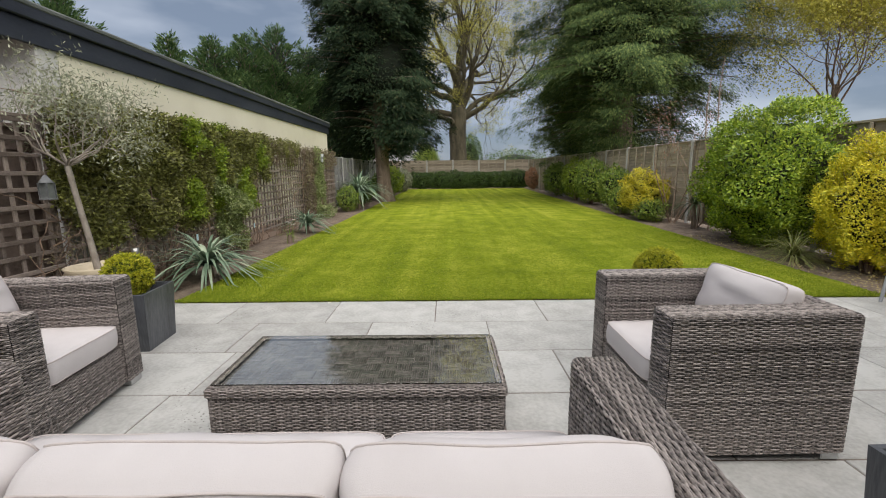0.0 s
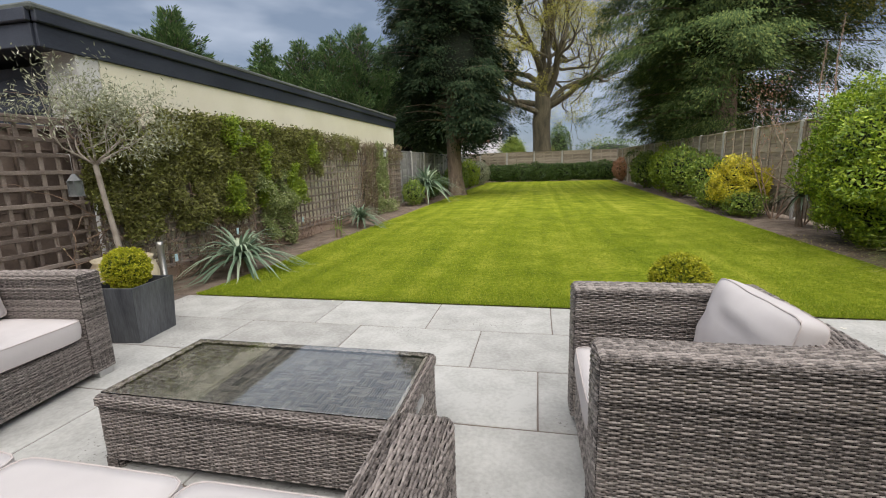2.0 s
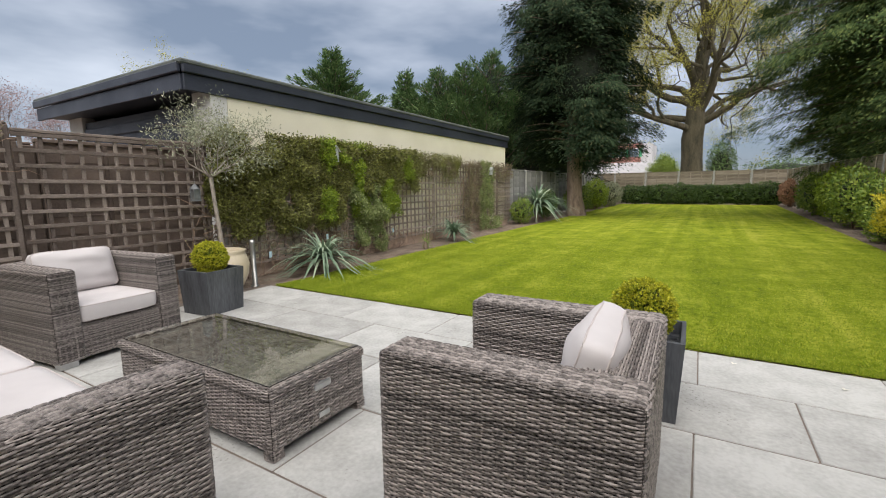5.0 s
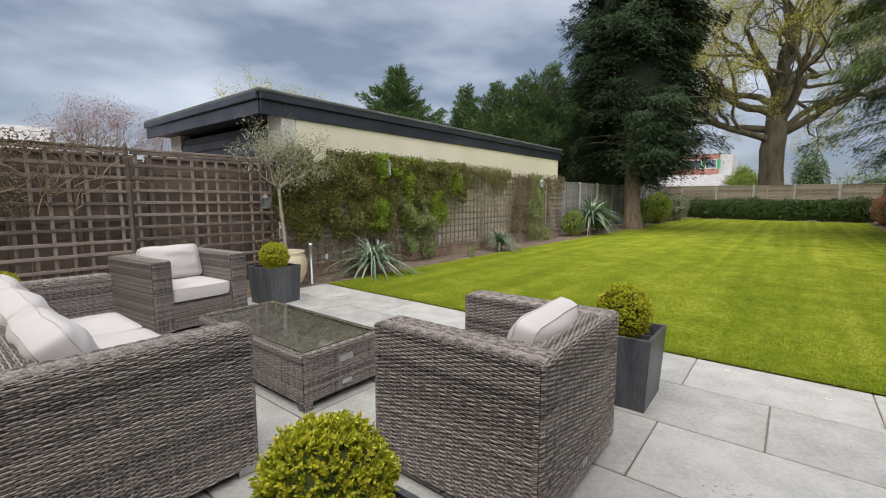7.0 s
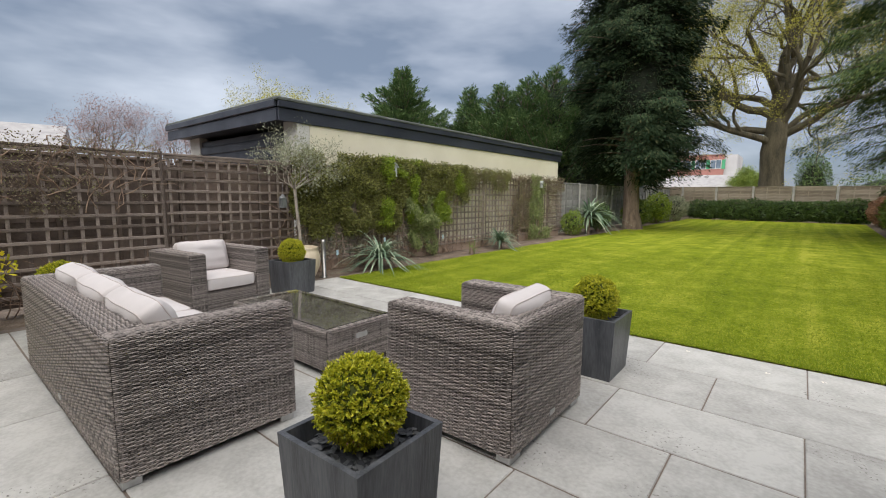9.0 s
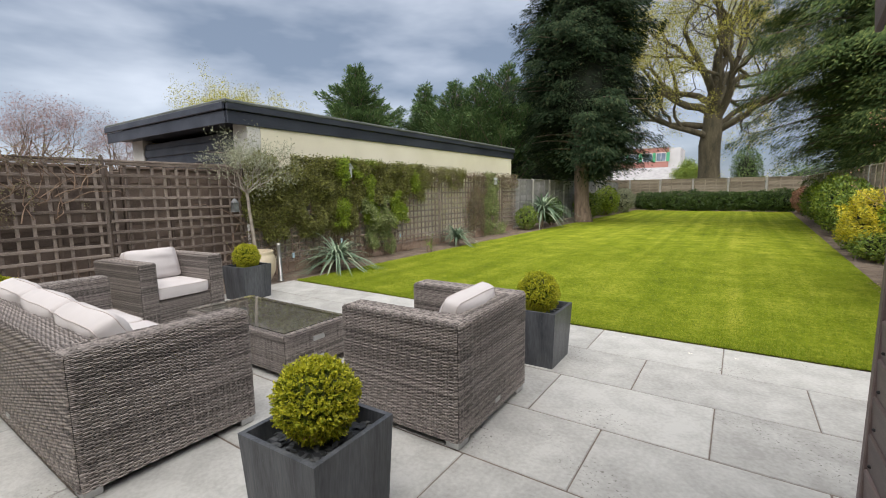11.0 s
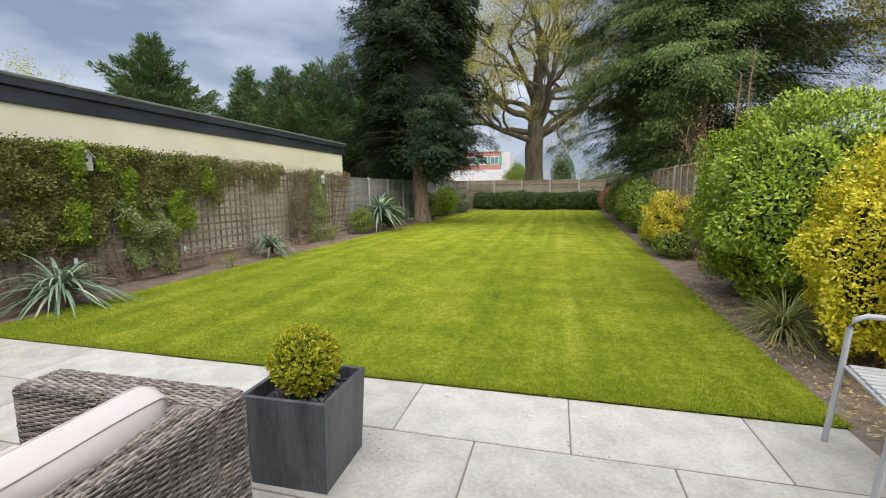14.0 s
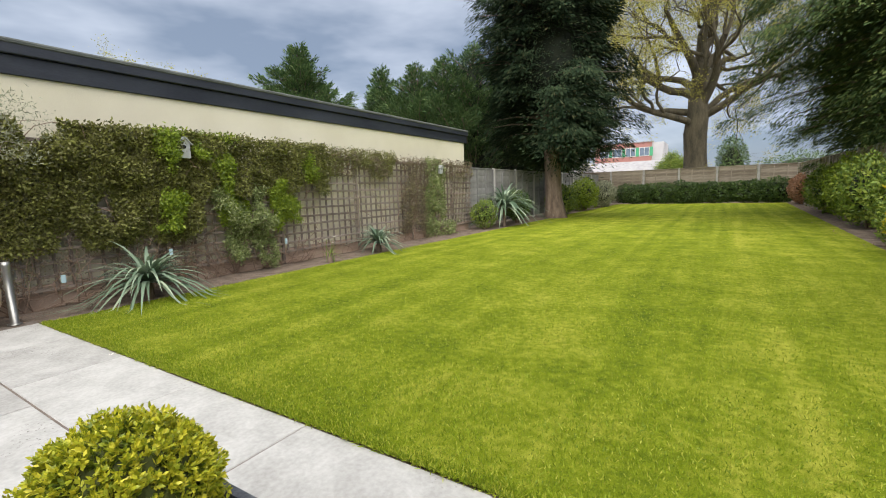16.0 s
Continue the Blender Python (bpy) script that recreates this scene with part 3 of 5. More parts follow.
# ---- woven furniture ----
def weave(origin, along, up, width, height, pitch=0.0088, wave=0.035, amp=0.0028):
    """Strands that run along one side of a face, each going over and under the stakes; out is along x up."""
    o, a, u = (np.array(k, float) for k in (origin, along, up))
    a, u = a / np.linalg.norm(a), u / np.linalg.norm(u)
    out = np.cross(a, u)
    rows = max(2, int(round(height / pitch)))
    step = height / rows
    ticks = np.sort(np.concatenate([np.arange(int(width / wave) + 1) * wave + q * wave for q in (0.1, 0.27, 0.73, 0.9)]))
    s = np.concatenate([[0.0], ticks[ticks < width - 0.001], [width]])
    seg = len(s) - 1
    pieces = []
    i4 = np.arange(seg)[:, None] * 4 + np.arange(3)[None, :]
    faces = np.stack([i4, i4 + 4, i4 + 5, i4 + 1], -1).reshape(-1, 4)
    for r in range(rows):
        jig = rng.normal() * 0.0005
        off = amp * (1.0 + np.clip(np.minimum(s, width - s) / 0.03, 0, 1) * np.tanh(2.6 * np.sin(np.pi * s / wave + np.pi * (r % 2)))) + jig
        z0 = r * step
        prof = ((step * 0.06, -0.0035), (step * 0.26, 0.0012), (step * 0.74, 0.0012), (step * 0.94, -0.0035))
        line = [o + s[:, None] * a + (z0 + dz + jig) * u + (off + dn)[:, None] * out for dz, dn in prof]
        pieces.append((np.stack(line, 1).reshape(-1, 3), faces))
    for k in range(int(width / wave)):
        c = (k + 0.5) * wave
        prof = ((c - 0.0065, amp - 0.0022), (c - 0.003, amp + 0.0004), (c + 0.003, amp + 0.0004), (c + 0.0065, amp - 0.0022))
        v = np.stack([o + ds * a + h * u + dn * out for h in (0.0, height) for ds, dn in prof])
        pieces.append((v, np.array([[q, q + 1, q + 5, q + 4] for q in range(3)])))
    return join_arrays(pieces)


def eased(p, lo, hi, r, keep=""):
    """Rounds the upper and upright edges of a box-shaped cloud of points; keep names the sides left square."""
    p = np.array(p, float)
    inner_lo, inner_hi = np.array(lo, float) + r, np.array(hi, float) - r
    inner_lo[2] = -9
    for k, s in enumerate("xyz"):
        if s in keep:
            inner_lo[k] = -9
        if s.upper() in keep:
            inner_hi[k] = 9
    d = p - np.clip(p, inner_lo, inner_hi)
    big, length = np.abs(d).max(1), np.linalg.norm(d, axis=1)
    return p - d + d * (big / np.maximum(length, 1e-9))[:, None]


def woven_block(name, lo, hi, parent, faces="xXyYZ", label="", keep="", r=0.022):
    """A box of dark core, coloured as the shade between strands, with a woven skin on the named faces (x, X, y, Y, Z:
    low and high sides).
    """
    lo, hi = np.array(lo, float), np.array(hi, float)
    core = child(name, box_mesh(name, lo + 0.006, hi - 0.006, M["rattan_gap_shade"], min(r, 0.012)), parent, label)
    (x0, y0, z0), (x1, y1, z1) = lo, hi
    dx, dy, dz = hi - lo
    spec = {"x": ((x0, y1, z0), (0, -1, 0), (0, 0, 1), dy, dz), "X": ((x1, y0, z0), (0, 1, 0), (0, 0, 1), dy, dz),
            "y": ((x0, y0, z0), (1, 0, 0), (0, 0, 1), dx, dz), "Y": ((x1, y1, z0), (-1, 0, 0), (0, 0, 1), dx, dz)}
    if dx < dy:
        spec["Z"] = ((x1, y0, z1), (0, 1, 0), (-1, 0, 0), dy, dx)
    else:
        spec["Z"] = ((x0, y0, z1), (1, 0, 0), (0, 1, 0), dx, dy)
    got = [weave(*spec[k]) for k in faces]
    v, f = join_arrays(got)
    if r:
        v = eased(v, lo, hi, r, keep)
    child("weave", np_mesh("weave", v, f, M["rattan"], True), core)
    return core


def cushion(name, lo, hi, parent=None, puff=0.03, m=None, label="", soft=0.0):
    """A soft pad with rounded corners that swells in the middle, piped along both rims."""
    lo, hi = Vector(lo), Vector(hi)
    bm = bmesh.new()
    bmesh.ops.create_cube(bm, size=1.0)
    bmesh.ops.subdivide_edges(bm, edges=bm.edges[:], cuts=15, use_grid_fill=True)
    c, h = (lo + hi) / 2, (hi - lo) / 2
    thin = min(range(3), key=lambda k: h[k])
    i, j = [k for k in range(3) if k != thin]
    rims = {-1: [], 1: []}
    for v in bm.verts:
        p = Vector([2 * k for k in v.co])
        a, b, t = p[i], p[j], p[thin]
        near = max(abs(a), abs(b))
        s = near / max(1e-6, (abs(a) ** 13 + abs(b) ** 13) ** (1 / 13))
        swell = max(0.0, (1 - abs(a) ** 2.4) * (1 - abs(b) ** 2.4)) ** 0.5
        r = Vector((0, 0, 0))
        bulge = 1.0 + (0.035 if soft else 0.02) * (1 - t * t) * near
        r[i], r[j] = h[i] * a * s * bulge, h[j] * b * s * bulge
        r[thin] = t * (h[thin] * (0.84 - soft * near ** 3) + puff * swell)
        at = c + r
        fold = noise.noise(Vector((at[i] * 5, at[j] * 16, at[thin] * 9)) + c * 4)
        r[thin] += (0.014 if soft else 0.005) * fold * (0.35 + swell)
        wob = 0.006 * noise.noise(at * 6.0)
        v.co = c + r + Vector((wob, -wob, wob))
        if near > 0.999 and abs(t) > 0.999:
            rims[1 if t > 0 else -1].append((math.atan2(b, a), v.co.copy()))
    bmesh.ops.recalc_face_normals(bm, faces=bm.faces[:])
    tubes = []
    for ring in rims.values():
        pts = [q for _, q in sorted(ring, key=lambda e: e[0])]
        tubes.append(tube_arrays(np.array(pts + pts[:1]), np.full(len(pts) + 1, 0.0034), 6))
    ob = part(name, bm, M["cushion"], parent, label, True)
    v, f = join_arrays(tubes)
    child("piping", np_mesh("piping", v, f, M["piping"], True), ob)
    if m is not None:
        ob.matrix_basis = m
    return ob


def feet(places, parent, z=0.045):
    for x, y, w, d in places:
        child("foot", box_mesh("foot", (x - w / 2, y - d / 2, 0.0), (x + w / 2, y + d / 2, z), M["aluminium"], 0.004), parent, "flat grey metal foot")


def armchair(m, label, cushion_m):
    """Faces +y, its base in the middle of the footprint."""
    c = thing("armchair", m, label, "armchair", "rattan garden armchairs")
    w, d, h, at = 0.90, 0.83, 0.69, 0.17
    z = 0.045
    woven_block("arm", (-w / 2, -d / 2, z), (-w / 2 + at, d / 2, h), c)
    woven_block("arm", (w / 2 - at, -d / 2, z), (w / 2, d / 2, h), c)
    woven_block("backrest", (-w / 2 + at - 0.02, -d / 2, z), (w / 2 - at + 0.02, -d / 2 + 0.2, h - 0.001), c, "yYZ", keep="xX")
    woven_block("seat_base", (-w / 2 + at, -d / 2 + 0.2, z), (w / 2 - at, d / 2 - 0.02, 0.29), c, "YZ", keep="xXy")
    feet([(sx * (w / 2 - 0.07), sy * (d / 2 - 0.05), 0.11, 0.08) for sx in (-1, 1) for sy in (-1, 1)], c)
    child("label_plate", box_mesh("label_plate", (-0.03, -d / 2 - 0.011, 0.1), (0.03, -d / 2 - 0.006, 0.125), M["aluminium"]), c, "small metal maker plate")
    s = cushion("seat_cushion", (-w / 2 + at + 0.004, -d / 2 + 0.2, 0.295), (w / 2 - at - 0.004, d / 2 - 0.005, 0.425), None, 0.02, m)
    tagged(s, "pale pink-beige padded seat cushion on a rattan armchair", "cushion", "seat cushions")
    b = cushion("back_cushion", (-w / 2 + at + 0.01, -0.07, -0.02), (w / 2 - at - 0.01, 0.07, 0.32), None, 0.045, m @ cushion_m, "", 0.2)
    tagged(b, "pale pink-beige back cushion leaning in a rattan armchair", "cushion", "back cushions")
    return c


def sofa(m):
    s = thing("sofa", m, "grey-brown woven rattan three-seat garden sofa with pale cushions", "sofa")
    w, d, h, at = 2.18, 0.86, 0.69, 0.155
    z = 0.045
    woven_block("arm", (-w / 2, -d / 2, z), (-w / 2 + at, d / 2, h), s)
    woven_block("arm", (w / 2 - at, -d / 2, z), (w / 2, d / 2, h), s)
    woven_block("backrest", (-w / 2 + at - 0.02, -d / 2, z), (w / 2 - at + 0.02, -d / 2 + 0.2, h - 0.001), s, "yYZ", keep="xX")
    woven_block("seat_base", (-w / 2 + at, -d / 2 + 0.2, z), (w / 2 - at, d / 2 - 0.02, 0.29), s, "YZ", keep="xXy")
    feet([(sx * (w / 2 - 0.07), sy * (d / 2 - 0.05), 0.11, 0.08) for sx in (-1, 1) for sy in (-1, 1)], s)
    child("label_plate", box_mesh("label_plate", (-0.03, -d / 2 - 0.011, 0.1), (0.03, -d / 2 - 0.006, 0.125), M["aluminium"]), s, "small metal maker plate")
    cw = (w - 2 * at) / 3
    for k in range(3):
        x0 = -w / 2 + at + k * cw
        tagged(cushion("seat_cushion", (x0 + 0.004, -d / 2 + 0.2, 0.295), (x0 + cw - 0.004, d / 2 - 0.005, 0.425), None, 0.02, m), "pale pink-beige padded seat cushion on the rattan sofa", "cushion", "seat cushions")
        tagged(cushion("back_cushion", (x0 + 0.008, -0.08, -0.02), (x0 + cw - 0.008, 0.08, 0.31), None, 0.045, m @ pose(0, -0.10 + 0.01 * k, 0.485, 22 + 3 * k), "", 0.2), "pale pink-beige back cushion leaning on the rattan sofa", "cushion", "back cushions")


def coffee_table(m):
    t = thing("coffee_table", m, "woven rattan coffee table with an inset glass top", "coffee table")
    w, d, h, E = 1.36, 0.62, 0.345, 0.035
    woven_block("body", (-w / 2, -d / 2, 0.05), (w / 2, d / 2, h - 0.03), t, "xXyY", keep="Z", r=0.016)
    for lo, hi, fc, sq in (((-w / 2 - 0.008, -d / 2 - 0.008, h - 0.04), (w / 2 + 0.008, -d / 2 + E, h), "yxXZ", "Y"), ((-w / 2 - 0.008, d / 2 - E, h - 0.04), (w / 2 + 0.008, d / 2 + 0.008, h), "YxXZ", "y"),
                           ((-w / 2 - 0.008, -d / 2 + E, h - 0.04), (-w / 2 + E, d / 2 - E, h), "xZ", "XyY"), ((w / 2 - E, -d / 2 + E, h - 0.04), (w / 2 + 0.008, d / 2 - E, h), "XZ", "xyY")):
        woven_block("rim", lo, hi, t, fc, keep=sq, r=0.016)
    nx, ny = 16, 7
    pieces = []
    for i in range(nx):
        for j in range(ny):
            x0, x1 = -w / 2 + E + i * (w - 2 * E) / nx, -w / 2 + E + (i + 1) * (w - 2 * E) / nx
            y0, y1 = -d / 2 + E + j * (d - 2 * E) / ny, -d / 2 + E + (j + 1) * (d - 2 * E) / ny
            if (i + j) % 2:
                pieces.append(weave((x0, y0, h - 0.014), (1, 0, 0), (0, 1, 0), x1 - x0, y1 - y0, 0.012, 0.04, 0.0012))
            else:
                pieces.append(weave((x1, y0, h - 0.014), (0, 1, 0), (-1, 0, 0), y1 - y0, x1 - x0, 0.012, 0.04, 0.0012))
    v, f = join_arrays(pieces)
    child("woven_top", np_mesh("woven_top", v, f, M["rattan_shaded"], True), t, "basket-weave panel under the glass")
    child("top_board", box_mesh("top_board", (-w / 2 + E, -d / 2 + E, h - 0.035), (w / 2 - E, d / 2 - E, h - 0.0145), M["rattan_gap_shade"]), t)
    g = child("glass_pane", box_mesh("glass_pane", (-w / 2 + 0.014, -d / 2 + 0.014, h + 0.0095), (w / 2 - 0.014, d / 2 - 0.014, h + 0.0155), M["glass"], 0.001), t, "clear inset glass pane reflecting the sky")
    g.visible_shadow = False
    for sx in (-1, 1):
        for sy in (-1, 1):
            x, y = sx * (w / 2 - 0.03), sy * (d / 2 - 0.03)
            woven_block("leg", (x - 0.03, y - 0.03, 0.0), (x + 0.03, y + 0.03, 0.055), t, "xXyY", r=0)
    bm = bmesh.new()
    block(bm, (w / 2 - 0.006, -0.055, 0.235), (w / 2 + 0.014, 0.055, 0.275), 0.012, segments=2)
    part("handle_slot", bm, M["aluminium"], t, "pale grey moulded hand slot")
    child("label_plate", box_mesh("label_plate", (w / 2 + 0.007, -0.035, 0.09), (w / 2 + 0.012, 0.035, 0.115), M["aluminium"]), t, "small metal maker plate")


sofa(pose(3.115, -3.325, 0))
coffee_table(pose(3.215, -2.145, 0))
armchair(pose(4.99, -2.07, 0, 0, 0, 91), "grey-brown woven rattan armchair with pale cushions by the glass table", pose(0.0, -0.16, 0.45, 16, 0, 3))
armchair(pose(1.29, -2.12, 0, 0, 0, -83), "grey-brown woven rattan armchair with pale cushions before the trellis", pose(0.0, -0.13, 0.45, 18, 0, -2))


# ---- planters with box balls ----
def planter(x, y, turn, size=0.43, h=0.44):
    p = thing("planter", pose(x, y, 0, 0, 0, turn), "dark grey slate-look square planter on the paving", "planter", "square planters")
    bm = bmesh.new()
    t, b = size / 2, size / 2 * 0.9
    rings = [(b, 0.0), (t, h), (t - 0.022, h), (t - 0.03, h - 0.075)]
    vs = [[bm.verts.new((sx * r, sy * r, z)) for sx, sy in ((-1, -1), (1, -1), (1, 1), (-1, 1))] for r, z in rings]
    for a, c in zip(vs, vs[1:]):
        for k in range(4):
            bm.faces.new((a[k], a[(k + 1) % 4], c[(k + 1) % 4], c[k]))
    bm.faces.new(vs[0][::-1])
    bm.faces.new(vs[-1])
    bmesh.ops.bevel(bm, geom=[e for e in bm.edges if e.calc_face_angle(0) > 0.5], offset=0.005, segments=2, affect="EDGES")
    part("pot", bm, M["zinc"], p)
    n = 320
    c = np.column_stack([(rng.random((n, 2)) - 0.5) * (size - 0.08), np.full(n, h - 0.068) + rng.random(n) * 0.012])
    v, f = leaf_arrays(c, scatter_dirs(n) * (1, 1, 0.25), np.tile([0, 0, 1.0], (n, 1)), 0.045, 0.03)
    tagged(child("slate_mulch", np_mesh("slate_mulch", v, f, M["chip"]), p, "dark slate chippings over the soil"), kind="stuff")
    return p


def box_ball(x, y, z, r, seed):
    b = thing("box_ball", pose(x, y, z), "clipped yellow-green box ball in a square planter", "box ball", "box balls")
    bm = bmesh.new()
    # dark sphere: its colour gives the shade in the gaps between sprigs
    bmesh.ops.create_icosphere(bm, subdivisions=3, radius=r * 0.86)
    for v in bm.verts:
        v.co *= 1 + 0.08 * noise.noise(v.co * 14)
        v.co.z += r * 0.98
    part("core", bm, M["box_core"], b, "solid dark core coloured as the shade inside the ball", True)
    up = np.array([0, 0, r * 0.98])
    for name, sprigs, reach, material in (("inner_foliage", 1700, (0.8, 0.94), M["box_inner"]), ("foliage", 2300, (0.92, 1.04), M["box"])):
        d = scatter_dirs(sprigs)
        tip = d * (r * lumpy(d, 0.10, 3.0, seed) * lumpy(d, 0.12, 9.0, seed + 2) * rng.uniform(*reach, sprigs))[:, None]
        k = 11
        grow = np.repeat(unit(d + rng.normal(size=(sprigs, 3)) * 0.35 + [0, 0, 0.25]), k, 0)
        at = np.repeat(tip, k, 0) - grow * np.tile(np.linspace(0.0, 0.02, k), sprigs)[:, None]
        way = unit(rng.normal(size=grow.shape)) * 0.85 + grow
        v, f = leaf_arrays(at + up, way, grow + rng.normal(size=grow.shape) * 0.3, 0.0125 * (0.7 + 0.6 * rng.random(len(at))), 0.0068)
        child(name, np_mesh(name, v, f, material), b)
    d = scatter_dirs(170)
    d[:, 2] = -0.3 - np.abs(d[:, 2]) * 0.7
    v, f = leaf_arrays(unit(d) * r * 0.96 + up, scatter_dirs(170) + d, d, 0.012, 0.007)
    child("dry_leaves", np_mesh("dry_leaves", v, f, M["red_leaf"]), b, "browned leaves low on the ball")
    tv, tf = tube_arrays([(0, 0, -0.12), (0.01, 0, 0.05), (0, 0.01, r)], [0.012, 0.011, 0.008], 6)
    child("stem", np_mesh("stem", tv, tf, M["bark"]), b)


for k, (x, y, turn, r) in enumerate(((5.25, -1.02, 1, 0.163), (5.19, -3.23, 2, 0.165), (1.2, -1.05, 6, 0.165), (1.5, -3.45, 0, 0.165))):
    planter(x, y, turn)
    box_ball(x, y, 0.385, r, k * 3.1)


# ---- trees ----
def branches(base, way, length, radius, depth, spread, rise, out, tips, bend=0.18, split=3, shrink=0.68, seg=6, sides=6):
    """Grows a limb and its forks; fills out with tubes and tips with end points."""
    p, d = np.array(base, float), unit(np.array(way, float))
    path, rad = [p.copy()], [radius]
    for k in range(seg):
        d = unit(d + rng.normal(size=3) * bend + np.array([0, 0, rise]))
        p = p + d * length / seg
        path.append(p.copy())
        rad.append(radius * (1 - 0.42 * (k + 1) / seg))
    out.append(tube_arrays(path, rad, sides if depth > 1 else 4))
    if depth == 0:
        tips.append((p, d))
        return
    for k in range(split + (1 if depth > 2 else 0)):
        t = seg if k == 0 else int(rng.integers(max(2, seg // 2), seg + 1))
        nd = unit(d + rng.normal(size=3) * spread)
        branches(path[t], nd, length * shrink * (0.8 + 0.4 * rng.random()), rad[t] * (0.8 if k == 0 else 0.62), depth - 1, spread, rise, out, tips, bend, split, shrink, max(3, seg - 1), sides)


def oak(x, y):
    o = thing("oak_tree", pose(x, y, 0), "large spreading oak with young yellow-green leaves beyond the fence", "tree")
    out, tips = [], []
    trunk = [(0, 0, -0.2), (0.02, 0, 0.5), (0.06, 0.03, 1.6), (0.0, 0.05, 3.0), (-0.05, 0, 4.3), (0.08, 0, 5.6), (0.0, 0.1, 7.0), (0.15, 0, 8.6)]
    out.append(tube_arrays(trunk, [1.2, 0.88, 0.72, 0.66, 0.68, 0.62, 0.5, 0.38], 16))
    for a, tilt, r, ln, z in ((0, 0.30, 0.30, 5.0, 8.0), (40, 0.6, 0.30, 4.8, 6.4), (95, 0.5, 0.28, 5.0, 7.0), (150, 0.7, 0.32, 4.9, 5.6), (185, 0.95, 0.28, 4.8, 6.6), (230, 0.5, 0.28, 4.6, 7.6), (275, 0.7, 0.28, 4.5, 6.4),
                              (320, 0.9, 0.30, 4.8, 5.8), (355, 1.1, 0.26, 4.6, 5.2), (200, 1.25, 0.24, 4.6, 4.8), (10, 1.2, 0.22, 4.6, 5.4), (172, 1.2, 0.24, 4.8, 5.6), (100, 0.15, 0.26, 5.0, 8.2)):
        w = (math.cos(radians(a)) * math.sin(tilt), math.sin(radians(a)) * math.sin(tilt), math.cos(tilt))
        branches((0.2 * w[0], 0.2 * w[1], z), w, ln * 0.92, r, 6, 0.6, 0.07, out, tips, 0.22, 2, 0.70, 6, 7)
    v, f = join_arrays(out)
    child("trunk", np_mesh("trunk", v, f, M["bark_mossy"], True), o, "thick brown mossy trunk and limbs")
    tp = np.array([t[0] for t in tips])
    n = 34
    c = np.repeat(tp, n, 0) + rng.normal(size=(len(tp) * n, 3)) * 0.2
    v, f = leaf_arrays(c, scatter_dirs(len(c)), scatter_dirs(len(c)), 0.078 * (0.6 + 0.8 * rng.random(len(c))), 0.05)
    child("crown", np_mesh("crown", v, f, M["oak_leaf"]), o, "thin haze of young leaves")


